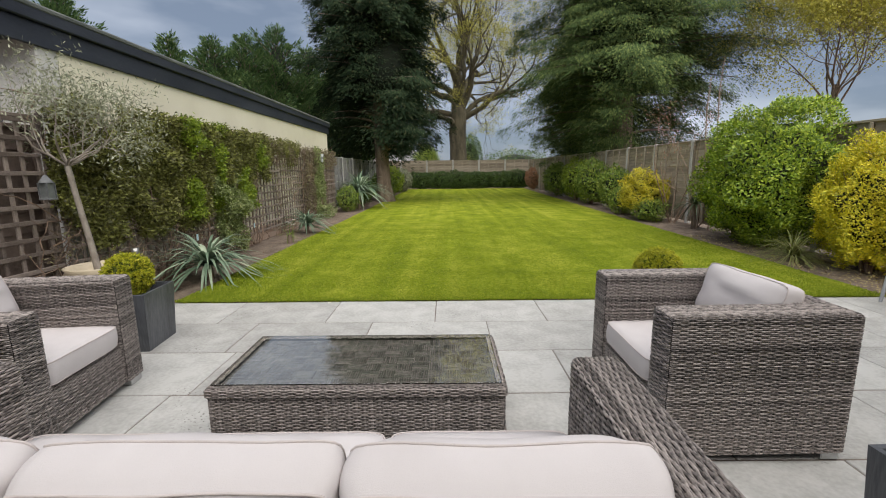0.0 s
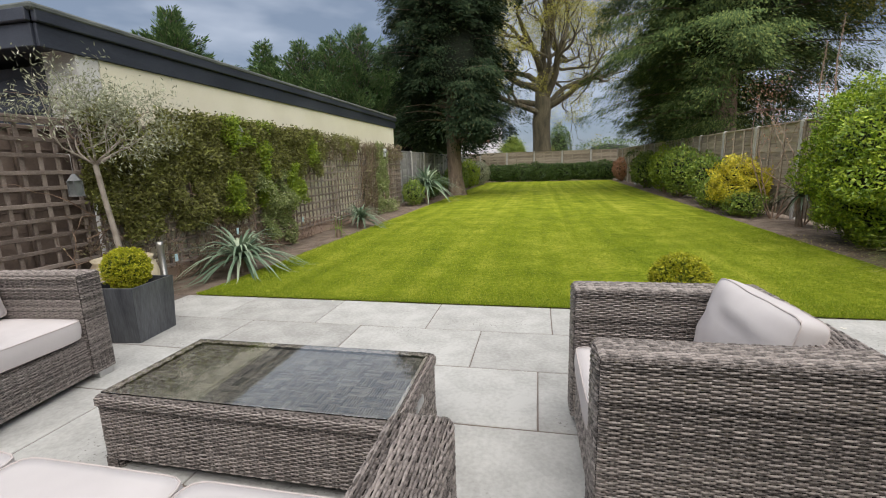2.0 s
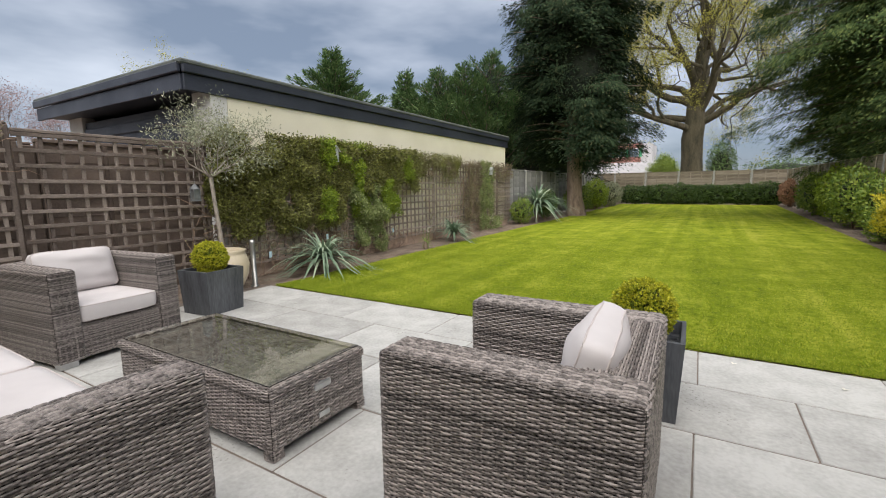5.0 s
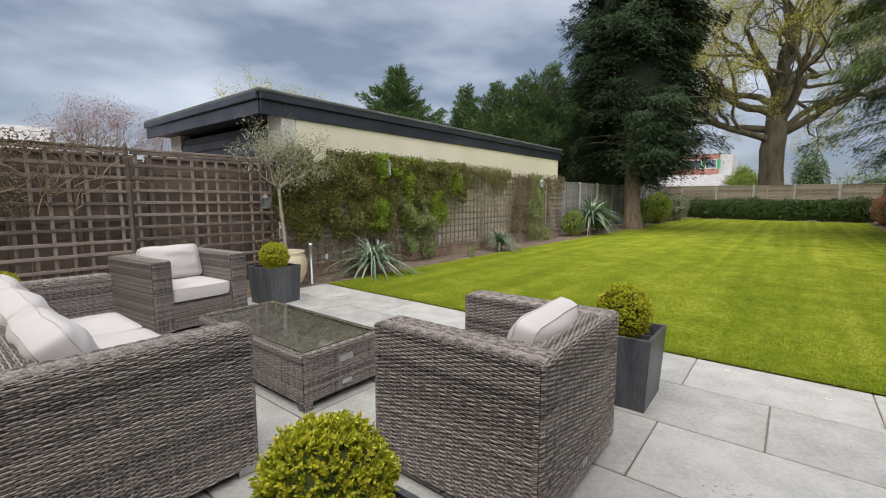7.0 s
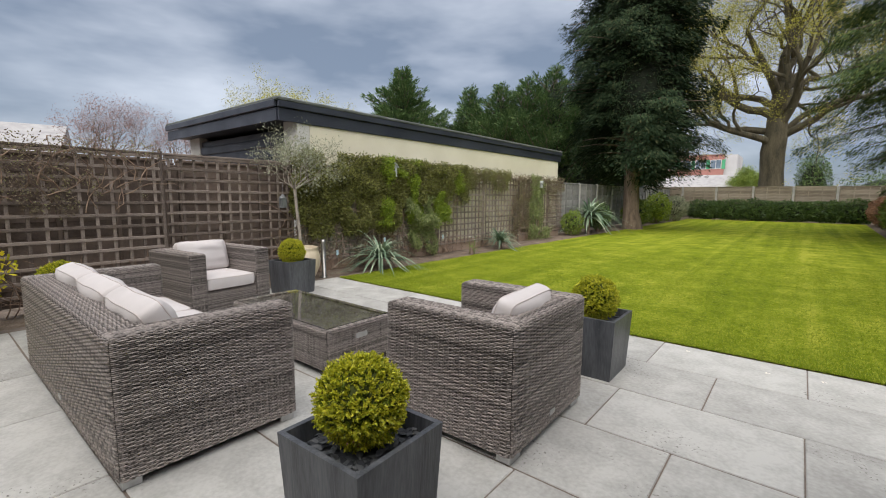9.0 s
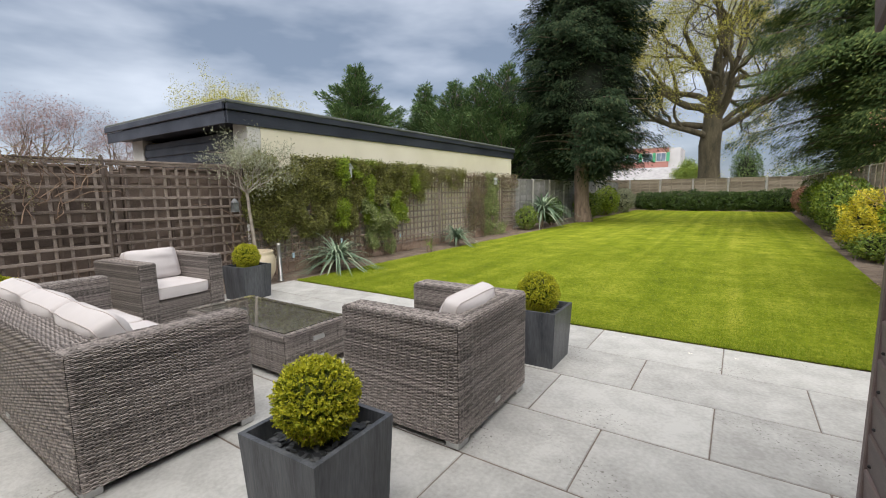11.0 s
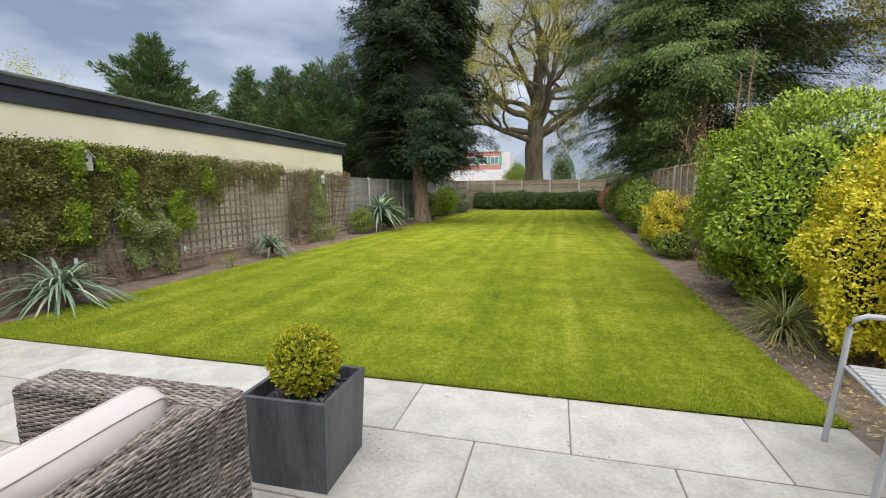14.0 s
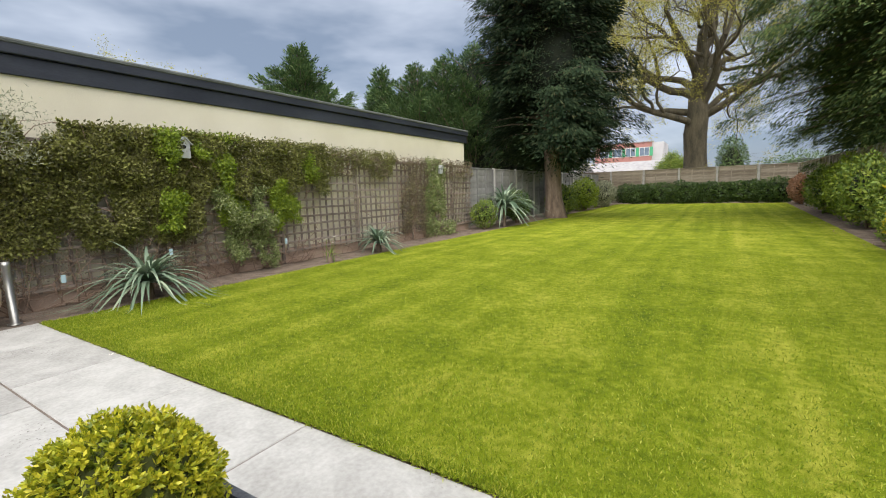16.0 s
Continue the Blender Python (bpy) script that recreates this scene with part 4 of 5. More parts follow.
def conifer(name, x, y, z0, z1, radius, material, boughs, label, per=380, slope=0.1, droop=0.35, hang=0.25, power=0.8, belly=0.2, foot=0.6, fan=0.32, leaf=0.16, width=0.035, trunk=0.24, lump=0.3, seed=0.0, group="", core=0.4, bare=None, lean=0.0, least=0.3):
    """An evergreen of separate boughs, each a drooping flat fan of small sprays round a trunk."""
    t = thing(name, pose(x, y, 0), label, "tree", group)
    out = [tube_arrays([(lean, 0, -0.1), (lean * 0.6, 0, 0.7), (0.05, 0, z0 + 0.6), (-0.04, 0.05, z0 + (z1 - z0) * 0.35), (0, 0, z1 * 0.97)], [trunk * 1.45, trunk * 1.05, trunk * 0.95, trunk * 0.6, 0.03], 10)]
    h = (np.arange(boughs) + rng.random(boughs)) / boughs
    ang = np.arange(boughs) * 2.39996 + rng.random(boughs) * 0.9
    if bare:
        off = np.abs((ang - radians(bare[0]) + np.pi) % (2 * np.pi) - np.pi)
        stay = (off > radians(bare[1])) | (h > bare[2])
        h, ang = h[stay], ang[stay]
    nb = len(h)
    prof = np.minimum(1, (h / belly) ** foot) * (1 - np.maximum(0, h - belly) / (1 - belly)) ** power
    lum = np.array([1 + lump * noise.noise(Vector((math.cos(a) * 1.8, math.sin(a) * 1.8, k * 9 + seed))) for a, k in zip(ang, h)]) * (0.62 + 0.43 * rng.random(nb))
    ln = np.maximum(least, radius * prof * lum)
    tilt = slope + 0.9 * np.maximum(0, h - 0.75) * 2
    o = np.column_stack([np.cos(ang), np.sin(ang), tilt])
    side = np.column_stack([-np.sin(ang), np.cos(ang), np.zeros(nb)])
    base = np.column_stack([np.zeros(nb), np.zeros(nb), z0 + h * (z1 - z0)])
    for k in range(0, nb, max(1, nb // 150)):
        q = np.linspace(0, 0.9, 4)[:, None]
        path = base[k] + o[k] * ln[k] * q + np.array([0, 0, -1.0]) * droop * ln[k] * q ** 2
        out.append(tube_arrays(path, np.linspace(0.06, 0.012, 4) * (0.5 + 0.5 * min(1.0, ln[k] / 2)), 5))
    v, f = join_arrays(out)
    child("trunk", np_mesh("trunk", v, f, M["bark"], True), t, "reddish-brown bare trunk and boughs")
    many = np.maximum(40, (per * (ln / radius) ** 1.0)).astype(int)
    idx = np.repeat(np.arange(nb), many)
    n = len(idx)
    L = ln[idx][:, None]
    q = 1 - 0.62 * rng.random((n, 1)) ** 1.3
    s = rng.normal(size=(n, 1)) * 0.6
    wide = fan * (0.5 + 0.5 * np.minimum(1.6, L)) * (1.25 - q)
    p = base[idx] + o[idx] * L * q + side[idx] * s * wide * 1.6 + np.array([0, 0, -1.0]) * (droop * L * q ** 2 + hang * rng.random((n, 1)) ** 2 * (0.4 + np.abs(s)) + 0.10 * s * s * wide) + rng.normal(size=(n, 3)) * 0.05
    way = o[idx] + side[idx] * s * 0.9 + np.array([0, 0, -1.0]) * (2 * droop * q + hang * 1.2) + rng.normal(size=(n, 3)) * 0.25
    face = o[idx] * 0.8 + np.array([0, 0, 0.75]) + rng.normal(size=(n, 3)) * 0.3
    v, f = leaf_arrays(p, way, face, leaf * (0.6 + 0.8 * rng.random(n)), width * (0.7 + 0.6 * rng.random(n)))
    child("crown", np_mesh("crown", v, f, material), t)
    # closed dark shell in place of the shade deep among the boughs
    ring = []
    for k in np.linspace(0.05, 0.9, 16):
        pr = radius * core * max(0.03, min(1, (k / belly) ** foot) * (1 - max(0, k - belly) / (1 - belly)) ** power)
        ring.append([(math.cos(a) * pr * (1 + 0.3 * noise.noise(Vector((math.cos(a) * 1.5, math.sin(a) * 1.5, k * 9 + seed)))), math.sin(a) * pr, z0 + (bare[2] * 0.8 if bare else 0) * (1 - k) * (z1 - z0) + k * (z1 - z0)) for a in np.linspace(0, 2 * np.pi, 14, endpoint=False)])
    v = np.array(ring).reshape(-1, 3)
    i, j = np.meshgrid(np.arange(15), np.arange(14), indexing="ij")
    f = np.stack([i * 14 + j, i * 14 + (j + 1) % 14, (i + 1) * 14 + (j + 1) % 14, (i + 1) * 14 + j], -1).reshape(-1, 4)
    child("inner_shade", np_mesh("inner_shade", v, f, M["tree_shade"], True), t, "solid dark shell coloured as the shade inside the crown")
    return t


def shrub(name, x, y, centre_z, radii, n, leaf, width, material, label, category="shrub", seed=1.0, lump=0.25, inner=0.65, twigs=9, group=""):
    s = thing(name, pose(x, y, 0), label, category, group)
    v, f = crown_leaves(n, (0, 0, centre_z), radii, leaf, width, inner, lump, 2.6, seed, flat_bottom=max(0.03, centre_z - radii[2]))
    child("foliage", np_mesh("foliage", v, f, material), s)
    out = []
    for k in range(twigs):
        d = unit(rng.normal(size=3) + [0, 0, 1.2])
        end = np.array([0, 0, centre_z]) + d * np.array(radii) * 0.8
        out.append(tube_arrays([(d[0] * 0.05, d[1] * 0.05, -0.03), end * [0.4, 0.4, 0.6], end], [0.022, 0.015, 0.005], 5))
    v, f = join_arrays(out)
    child("branch_frame", np_mesh("branch_frame", v, f, M["twig"]), s)
    # dark lump whose colour stands for the shade behind the leaves
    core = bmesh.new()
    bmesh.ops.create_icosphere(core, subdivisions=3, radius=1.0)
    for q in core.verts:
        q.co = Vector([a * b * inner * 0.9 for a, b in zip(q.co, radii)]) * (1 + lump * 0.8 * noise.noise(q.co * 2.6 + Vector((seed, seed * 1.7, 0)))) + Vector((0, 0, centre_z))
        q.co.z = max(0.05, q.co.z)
    part("inner_shade", core, M["tree_shade"], s, "solid dark core coloured as the shade inside the bush", True)
    return s


def strap_plant(name, x, y, n, length, width, material, label, category, trunk=0.0, seed=0):
    """A rosette of arching sword leaves."""
    s = thing(name, pose(x, y, 0), label, category)
    r = np.random.default_rng(seed)
    pieces = []
    for k in range(n):
        a, lift = r.random() * 2 * np.pi, 0.15 + 1.25 * r.random()
        ln = length * (0.7 + 0.5 * r.random())
        t = np.linspace(0, 1, 7)
        out = np.array([math.cos(a), math.sin(a), 0])
        side = np.array([-math.sin(a), math.cos(a), 0])
        sag = 0.55 + 0.5 * r.random()
        path = np.outer(t * ln * math.cos(lift) + t * t * ln * 0.25, out) + np.outer(t * ln * math.sin(lift) - t ** 2.4 * ln * sag * math.cos(lift * 0.7), [0, 0, 1]) + [0, 0, trunk + 0.06]
        path[:, 2] = np.maximum(path[:, 2], 0.015)
        w = width * np.array([0.7, 1, 1, 0.9, 0.7, 0.4, 0.04]) / 2
        v = np.stack([path - side * w[:, None], path + np.array([0, 0, -0.25]) * w[:, None], path + side * w[:, None]], 1).reshape(-1, 3)
        i = np.arange(6)[:, None] * 3 + np.arange(2)[None]
        pieces.append((v, np.stack([i, i + 3, i + 4, i + 1], -1).reshape(-1, 4)))
    v, f = join_arrays(pieces)
    child("leaf_rosette", np_mesh("leaf_rosette", v, f, material, True), s)
    tv, tf = tube_arrays([(0, 0, -0.04), (0, 0, 0.05 + trunk * 0.5), (0, 0, trunk + 0.1)], [0.06, 0.05, 0.03], 8)
    child("stem", np_mesh("stem", tv, tf, M["bark"]), s)


oak(4.72, 32.0)
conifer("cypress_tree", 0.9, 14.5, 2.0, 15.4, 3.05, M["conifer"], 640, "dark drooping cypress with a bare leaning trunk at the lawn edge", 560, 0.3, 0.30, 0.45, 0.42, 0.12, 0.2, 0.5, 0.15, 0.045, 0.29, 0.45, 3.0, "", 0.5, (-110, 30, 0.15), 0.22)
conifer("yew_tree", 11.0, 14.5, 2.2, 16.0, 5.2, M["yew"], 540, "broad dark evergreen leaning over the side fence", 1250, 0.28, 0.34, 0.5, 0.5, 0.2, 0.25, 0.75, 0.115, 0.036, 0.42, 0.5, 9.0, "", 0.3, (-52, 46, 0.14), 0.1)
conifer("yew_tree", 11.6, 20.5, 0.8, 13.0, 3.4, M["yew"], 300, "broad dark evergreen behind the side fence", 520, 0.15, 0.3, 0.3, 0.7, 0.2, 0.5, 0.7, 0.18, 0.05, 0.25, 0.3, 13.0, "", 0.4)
for k, (x, y, h, r) in enumerate(((-10.9, 13.4, 7.8, 3.6), (-9.2, 17.3, 7.3, 2.6), (-7.7, 18.3, 7.5, 3.8), (-6.5, 19.2, 7.8, 4.0), (-5.2, 20.2, 8.5, 4.2), (-3.9, 21.0, 7.6, 3.8), (-2.4, 22.5, 7.4, 3.5))):
    conifer("leyland_cypress", x, y, 0.6, h, r, M["leyland"], 190 if k else 260, "green leyland cypress standing behind the garage", 380 if k else 480, 0.62, -0.02, 0.12, 0.88, 0.12, 0.6, 0.42, 0.2, 0.045, 0.14, 0.6, k * 5.0, "leyland row", 0.4)

shrub("laurel_bush", 9.06, 3.05, 1.12, (0.95, 1.15, 1.2), 52000, 0.052, 0.025, M["laurel"], "large rounded bright green laurel bush in the border", seed=2.0, lump=0.42, inner=0.8)
shrub("golden_euonymus", 8.88, 1.05, 0.82, (0.55, 0.6, 0.86), 34000, 0.034, 0.018, M["gold"], "bright golden yellow euonymus bush in the border", seed=5.0, inner=0.72, lump=0.55)
shrub("choisya_bush", 8.78, 7.1, 0.68, (0.5, 0.58, 0.5), 16000, 0.05, 0.024, M["choisya"], "golden choisya bush with a green skirt in the border", seed=8.0, inner=0.7, lump=0.8)
shrub("green_shrub", 8.72, 6.65, 0.3, (0.36, 0.5, 0.3), 3600, 0.05, 0.024, M["shrub"], "low green skirt of growth before the golden choisya", seed=9.0, lump=0.5)
shrub("green_shrub", 8.75, 8.3, 0.4, (0.4, 0.5, 0.42), 2200, 0.06, 0.03, M["shrub"], "low green shrub in the border", seed=11.0)
shrub("choisya_bush", 9.0, 9.6, 0.7, (0.5, 0.7, 0.65), 3200, 0.08, 0.04, M["shrub"], "yellow-green bush in the far border", seed=12.0)
shrub("green_shrub", 9.0, 11.8, 0.85, (0.6, 1.0, 0.8), 4200, 0.09, 0.045, M["shrub"], "rounded green shrub in the far border", seed=14.0)
shrub("choisya_bush", 9.1, 14.0, 0.9, (0.6, 0.9, 0.8), 3600, 0.09, 0.045, M["ivy_bright"], "bright green bush in the far border", seed=15.0)
shrub("green_shrub", 9.2, 17.5, 0.8, (0.6, 1.6, 0.75), 4200, 0.1, 0.05, M["shrub"], "dark green shrub in the far border", seed=17.0)
shrub("green_shrub", 9.35, 24.2, 0.7, (0.5, 1.2, 0.65), 3600, 0.1, 0.05, M["red_leaf"], "coppery shrub near the end hedge", seed=18.0)
shrub("green_shrub", 0.65, 16.8, 0.6, (0.6, 1.1, 0.6), 3600, 0.09, 0.045, M["shrub"], "green shrub in the bed past the cypress", seed=21.0)
shrub("green_shrub", 0.75, 19.9, 0.75, (0.6, 1.2, 0.75), 3600, 0.1, 0.05, M["ivy_bright"], "light green shrub in the far bed", seed=22.0)
shrub("green_shrub", 0.95, 23.0, 0.7, (0.6, 1.2, 0.7), 3200, 0.1, 0.05, M["olive"], "grey-green shrub in the far bed", seed=23.0)
shrub("green_shrub", 0.45, 10.0, 0.42, (0.35, 0.5, 0.42), 2400, 0.05, 0.03, M["shrub"], "small rounded shrub by the grey fence", seed=24.0)
shrub("green_shrub", 0.5, 12.3, 0.55, (0.4, 0.8, 0.5), 2600, 0.07, 0.035, M["hedge"], "dark rounded shrub by the grey fence", seed=25.0)
shrub("golden_euonymus", 0.65, -4.3, 0.55, (0.45, 0.6, 0.55), 3200, 0.06, 0.03, M["gold"], "golden variegated bush at the patio corner", seed=26.0)
for k in range(6):
    shrub("end_hedge", 1.9 + 1.35 * k, 26.4, 0.57, (1.25, 0.4, 0.55 + 0.03 * (k % 3)), 4200, 0.11, 0.055, M["hedge"], "dark green laurel hedge under the end fence", "hedge", 30.0 + k, 0.3, 0.75, 4, "end hedge")

strap_plant("yucca", 0.68, 1.0, 120, 0.72, 0.042, M["yucca"], "grey-green yucca with drooping sword leaves in the bed", "yucca", 0.12, 3)
strap_plant("yucca", 0.62, 5.1, 95, 0.64, 0.042, M["yucca"], "small grey-green yucca in the bed", "yucca", 0.08, 4)
strap_plant("yucca", 0.62, 11.0, 130, 1.15, 0.07, M["yucca"], "tall blue-green yucca by the grey fence", "yucca", 0.5, 5)
strap_plant("cordyline", 9.0, 5.1, 46, 0.6, 0.04, M["dark_strap"], "dark green cordyline before the side fence", "cordyline", 0.45, 6)
strap_plant("ornamental_grass", 8.5, 1.75, 260, 0.6, 0.011, M["pale_grass"], "arching grass clump in the border", "grass clump", 0.0, 7)
strap_plant("daffodil_clump", 0.72, 3.75, 16, 0.3, 0.014, M["shrub"], "white daffodils in the bed", "daffodil", 0.05, 8)


# ---- garden room by room: small things along the trellis ----
def olive_tree():
    bm = bmesh.new()
    prof = [(0.15, 0.0), (0.21, 0.06), (0.27, 0.2), (0.285, 0.33), (0.26, 0.43), (0.235, 0.47), (0.255, 0.50), (0.235, 0.505), (0.205, 0.46), (0.2, 0.42), (0.0, 0.42)]
    n = 28
    rings = [[bm.verts.new((r * math.cos(2 * math.pi * k / n), r * math.sin(2 * math.pi * k / n), z)) for k in range(n)] for r, z in prof[:-1]]
    for a, c in zip(rings, rings[1:]):
        for k in range(n):
            bm.faces.new((a[k], a[(k + 1) % n], c[(k + 1) % n], c[k]))
    bm.faces.new(rings[0][::-1])
    bm.faces.new(rings[-1])
    p = part("garden_pot", bm, M["terracotta"], None, "", True)
    p.matrix_basis = pose(0.50, -0.46, 0)
    tagged(p, "large round cream glazed pot holding the olive tree", "pot")
    o = thing("olive_tree", pose(0.50, -0.46, 0.40), "slender standard olive tree with silvery leaves in a cream pot", "tree")
    out, tips = [], []
    top = (-0.15, 0.02, 0.98)
    out.append(tube_arrays([(0, 0, 0), (-0.05, 0.012, 0.33), (-0.10, 0.008, 0.68), top], [0.03, 0.026, 0.023, 0.024], 8))
    for a in range(0, 360, 40):
        w = (math.cos(radians(a)) * 0.9, math.sin(radians(a)) * 0.9, 0.55 + 0.4 * rng.random())
        branches(top, w, 0.36, 0.011, 4, 0.5, 0.05, out, tips, 0.2, 2, 0.68, 4, 5)
    v, f = join_arrays(out)
    child("trunk", np_mesh("trunk", v, f, M["bark_pale"], True), o)
    tp = np.array([t[0] for t in tips])
    k = 15
    c = np.repeat(tp, k, 0) + rng.normal(size=(len(tp) * k, 3)) * 0.055
    v, f = leaf_arrays(c, scatter_dirs(len(c)) + [0, 0, 0.5], scatter_dirs(len(c)), 0.045, 0.010)
    child("crown", np_mesh("crown", v, f, M["olive"]), o)


olive_tree()


def bollard_light(x, y):
    b = thing("bollard_light", pose(x, y, 0), "slim brushed steel bollard light at the patio corner", "garden light")
    v, f = tube_arrays([(0, 0, 0.0), (0, 0, 0.012), (0, 0, 0.0125), (0, 0, 0.56)], [0.055, 0.055, 0.033, 0.033], 20)
    child("column", np_mesh("column", v, f, M["steel"], True), b)
    v, f = tube_arrays([(0, 0, 0.555), (0, 0, 0.60), (0, 0, 0.602)], [0.034, 0.034, 0.002], 20)
    child("cap", np_mesh("cap", v, f, M["steel"], True), b)


bollard_light(0.62, -0.14)


def bird_house(y, z, s=1.0):
    b = thing("bird_house", pose(0.17, y, z), "small weathered grey-white bird house fixed to the trellis", "bird house")
    bm = bmesh.new()
    w, h, d = 0.065 * s, 0.17 * s, 0.06 * s
    pts = [(-w, 0), (w, 0), (w, h), (0, h + 0.07 * s), (-w, h)]
    fr = [bm.verts.new((d, a, c)) for a, c in pts]
    bk = [bm.verts.new((-d, a, c)) for a, c in pts]
    bm.faces.new(fr)
    bm.faces.new(bk[::-1])
    for k in range(5):
        bm.faces.new((fr[k], bk[k], bk[(k + 1) % 5], fr[(k + 1) % 5]))
    bmesh.ops.recalc_face_normals(bm, faces=bm.faces[:])
    part("body", bm, M["bird_grey"], b)
    for sg in (-1, 1):
        child("roof_board", box_mesh("roof_board", (-d - 0.012, -0.005, 0), (d + 0.03, 0.006, 0.115 * s), M["bird_grey"], 0.002), b, m=pose(0, sg * (w + 0.022 * s), h - 0.02 * s, sg * 43))
    v, f = tube_arrays([(d - 0.01, 0, h * 0.72), (d + 0.0015, 0, h * 0.72), (d + 0.002, 0, h * 0.72)], [0.02 * s, 0.02 * s, 0.0004], 18)
    child("entrance", np_mesh("entrance", v, f, M["black"]), b, "round dark entrance hole")
    v, f = tube_arrays([(-d, 0, h * 0.5), (-0.16, 0, h * 0.5)], [0.006, 0.006], 6)
    child("bracket", np_mesh("bracket", v, f, M["steel"]), b)


bird_house(1.80, 1.66, 1.15)
bird_house(8.1, 1.56, 0.9)


def lantern(x, y, z):
    l = thing("hanging_lantern", pose(x, y, z) @ Matrix.Scale(0.75, 4), "small grey metal lantern hanging before the trellis", "lantern")
    child("base", box_mesh("base", (-0.06, -0.06, 0), (0.06, 0.06, 0.02), M["lantern_grey"], 0.004), l)
    for sx in (-1, 1):
        for sy in (-1, 1):
            child("frame_post", box_mesh("frame_post", (sx * 0.05 - 0.005, sy * 0.05 - 0.005, 0.02), (sx * 0.05 + 0.005, sy * 0.05 + 0.005, 0.19), M["lantern_grey"]), l)
    child("pane", box_mesh("pane", (-0.045, -0.045, 0.021), (0.045, 0.045, 0.189), M["lantern_pane"]), l)
    v, f = tube_arrays([(0, 0, 0.19), (0, 0, 0.195), (0, 0, 0.27), (0, 0, 0.275)], [0.09, 0.088, 0.022, 0.004], 4)
    child("roof", np_mesh("roof", v, f, M["lantern_grey"]), l)
    v, f = tube_arrays([(0, 0, 0.27), (0, 0, 0.5), (-0.19, 0, 0.52)], [0.003, 0.003, 0.003], 5)
    child("hook", np_mesh("hook", v, f, M["steel"]), l)


M["lantern_grey"] = surface("dull_grey_metal", (0.10, 0.105, 0.11), (0.2, 0.205, 0.21), 10, 0.6, 0.1)
M["lantern_pane"] = surface("dusty_pane", (0.10, 0.11, 0.11), (0.2, 0.21, 0.21), 8, 0.35, 0.0)
lantern(0.30, -0.62, 1.10)
for y, z in ((4.95, 1.60),):
    t = thing("plant_tag", pose(0.125, y, z), "white plant tag on the trellis", "plant tag")
    child("plate", box_mesh("plate", (0, -0.03, 0), (0.012, 0.03, 0.16), M["white"], 0.003), t)
for y, z in ((-0.2 + 0.55, 0.28), (1.45, 0.42), (3.2, 0.36)):
    t = thing("plant_tag", pose(0.32, y, z), "pale blue plant tag hanging on a stem", "plant tag")
    child("plate", box_mesh("plate", (0, -0.022, 0), (0.004, 0.022, 0.085), M["tag_blue"], 0.001), t)
    v, f = tube_arrays([(0.002, 0, 0.08), (-0.05, 0.01, 0.1), (-0.2, 0.02, 0.12)], [0.003, 0.003, 0.003], 4)
    child("tie", np_mesh("tie", v, f, M["twig"]), t)

# daffodil flowers
for k in range(4):
    a = (0.72 + 0.05 * math.cos(k * 2), 3.75 + 0.06 * math.sin(k * 2.3))
    fl = thing("daffodil_flower", pose(a[0], a[1], 0), "white daffodil flower on a thin stem", "flower", "daffodils")
    z = 0.33 + 0.03 * k
    v, f = tube_arrays([(0, 0, -0.03), (0.01, 0, z * 0.6), (0.02, 0.01, z)], [0.004, 0.0035, 0.003], 5)
    child("stalk", np_mesh("stalk", v, f, M["shrub"]), fl)
    ang = np.arange(8) * np.pi / 4
    d = np.column_stack([np.cos(ang), np.sin(ang), np.full(8, 0.25)])
    v, f = leaf_arrays(np.tile([0.02, 0.01, z], (8, 1)), d, np.tile([0, 0, 1.0], (8, 1)), 0.04, 0.028)
    child("blossom", np_mesh("blossom", v, f, M["petal"]), fl)


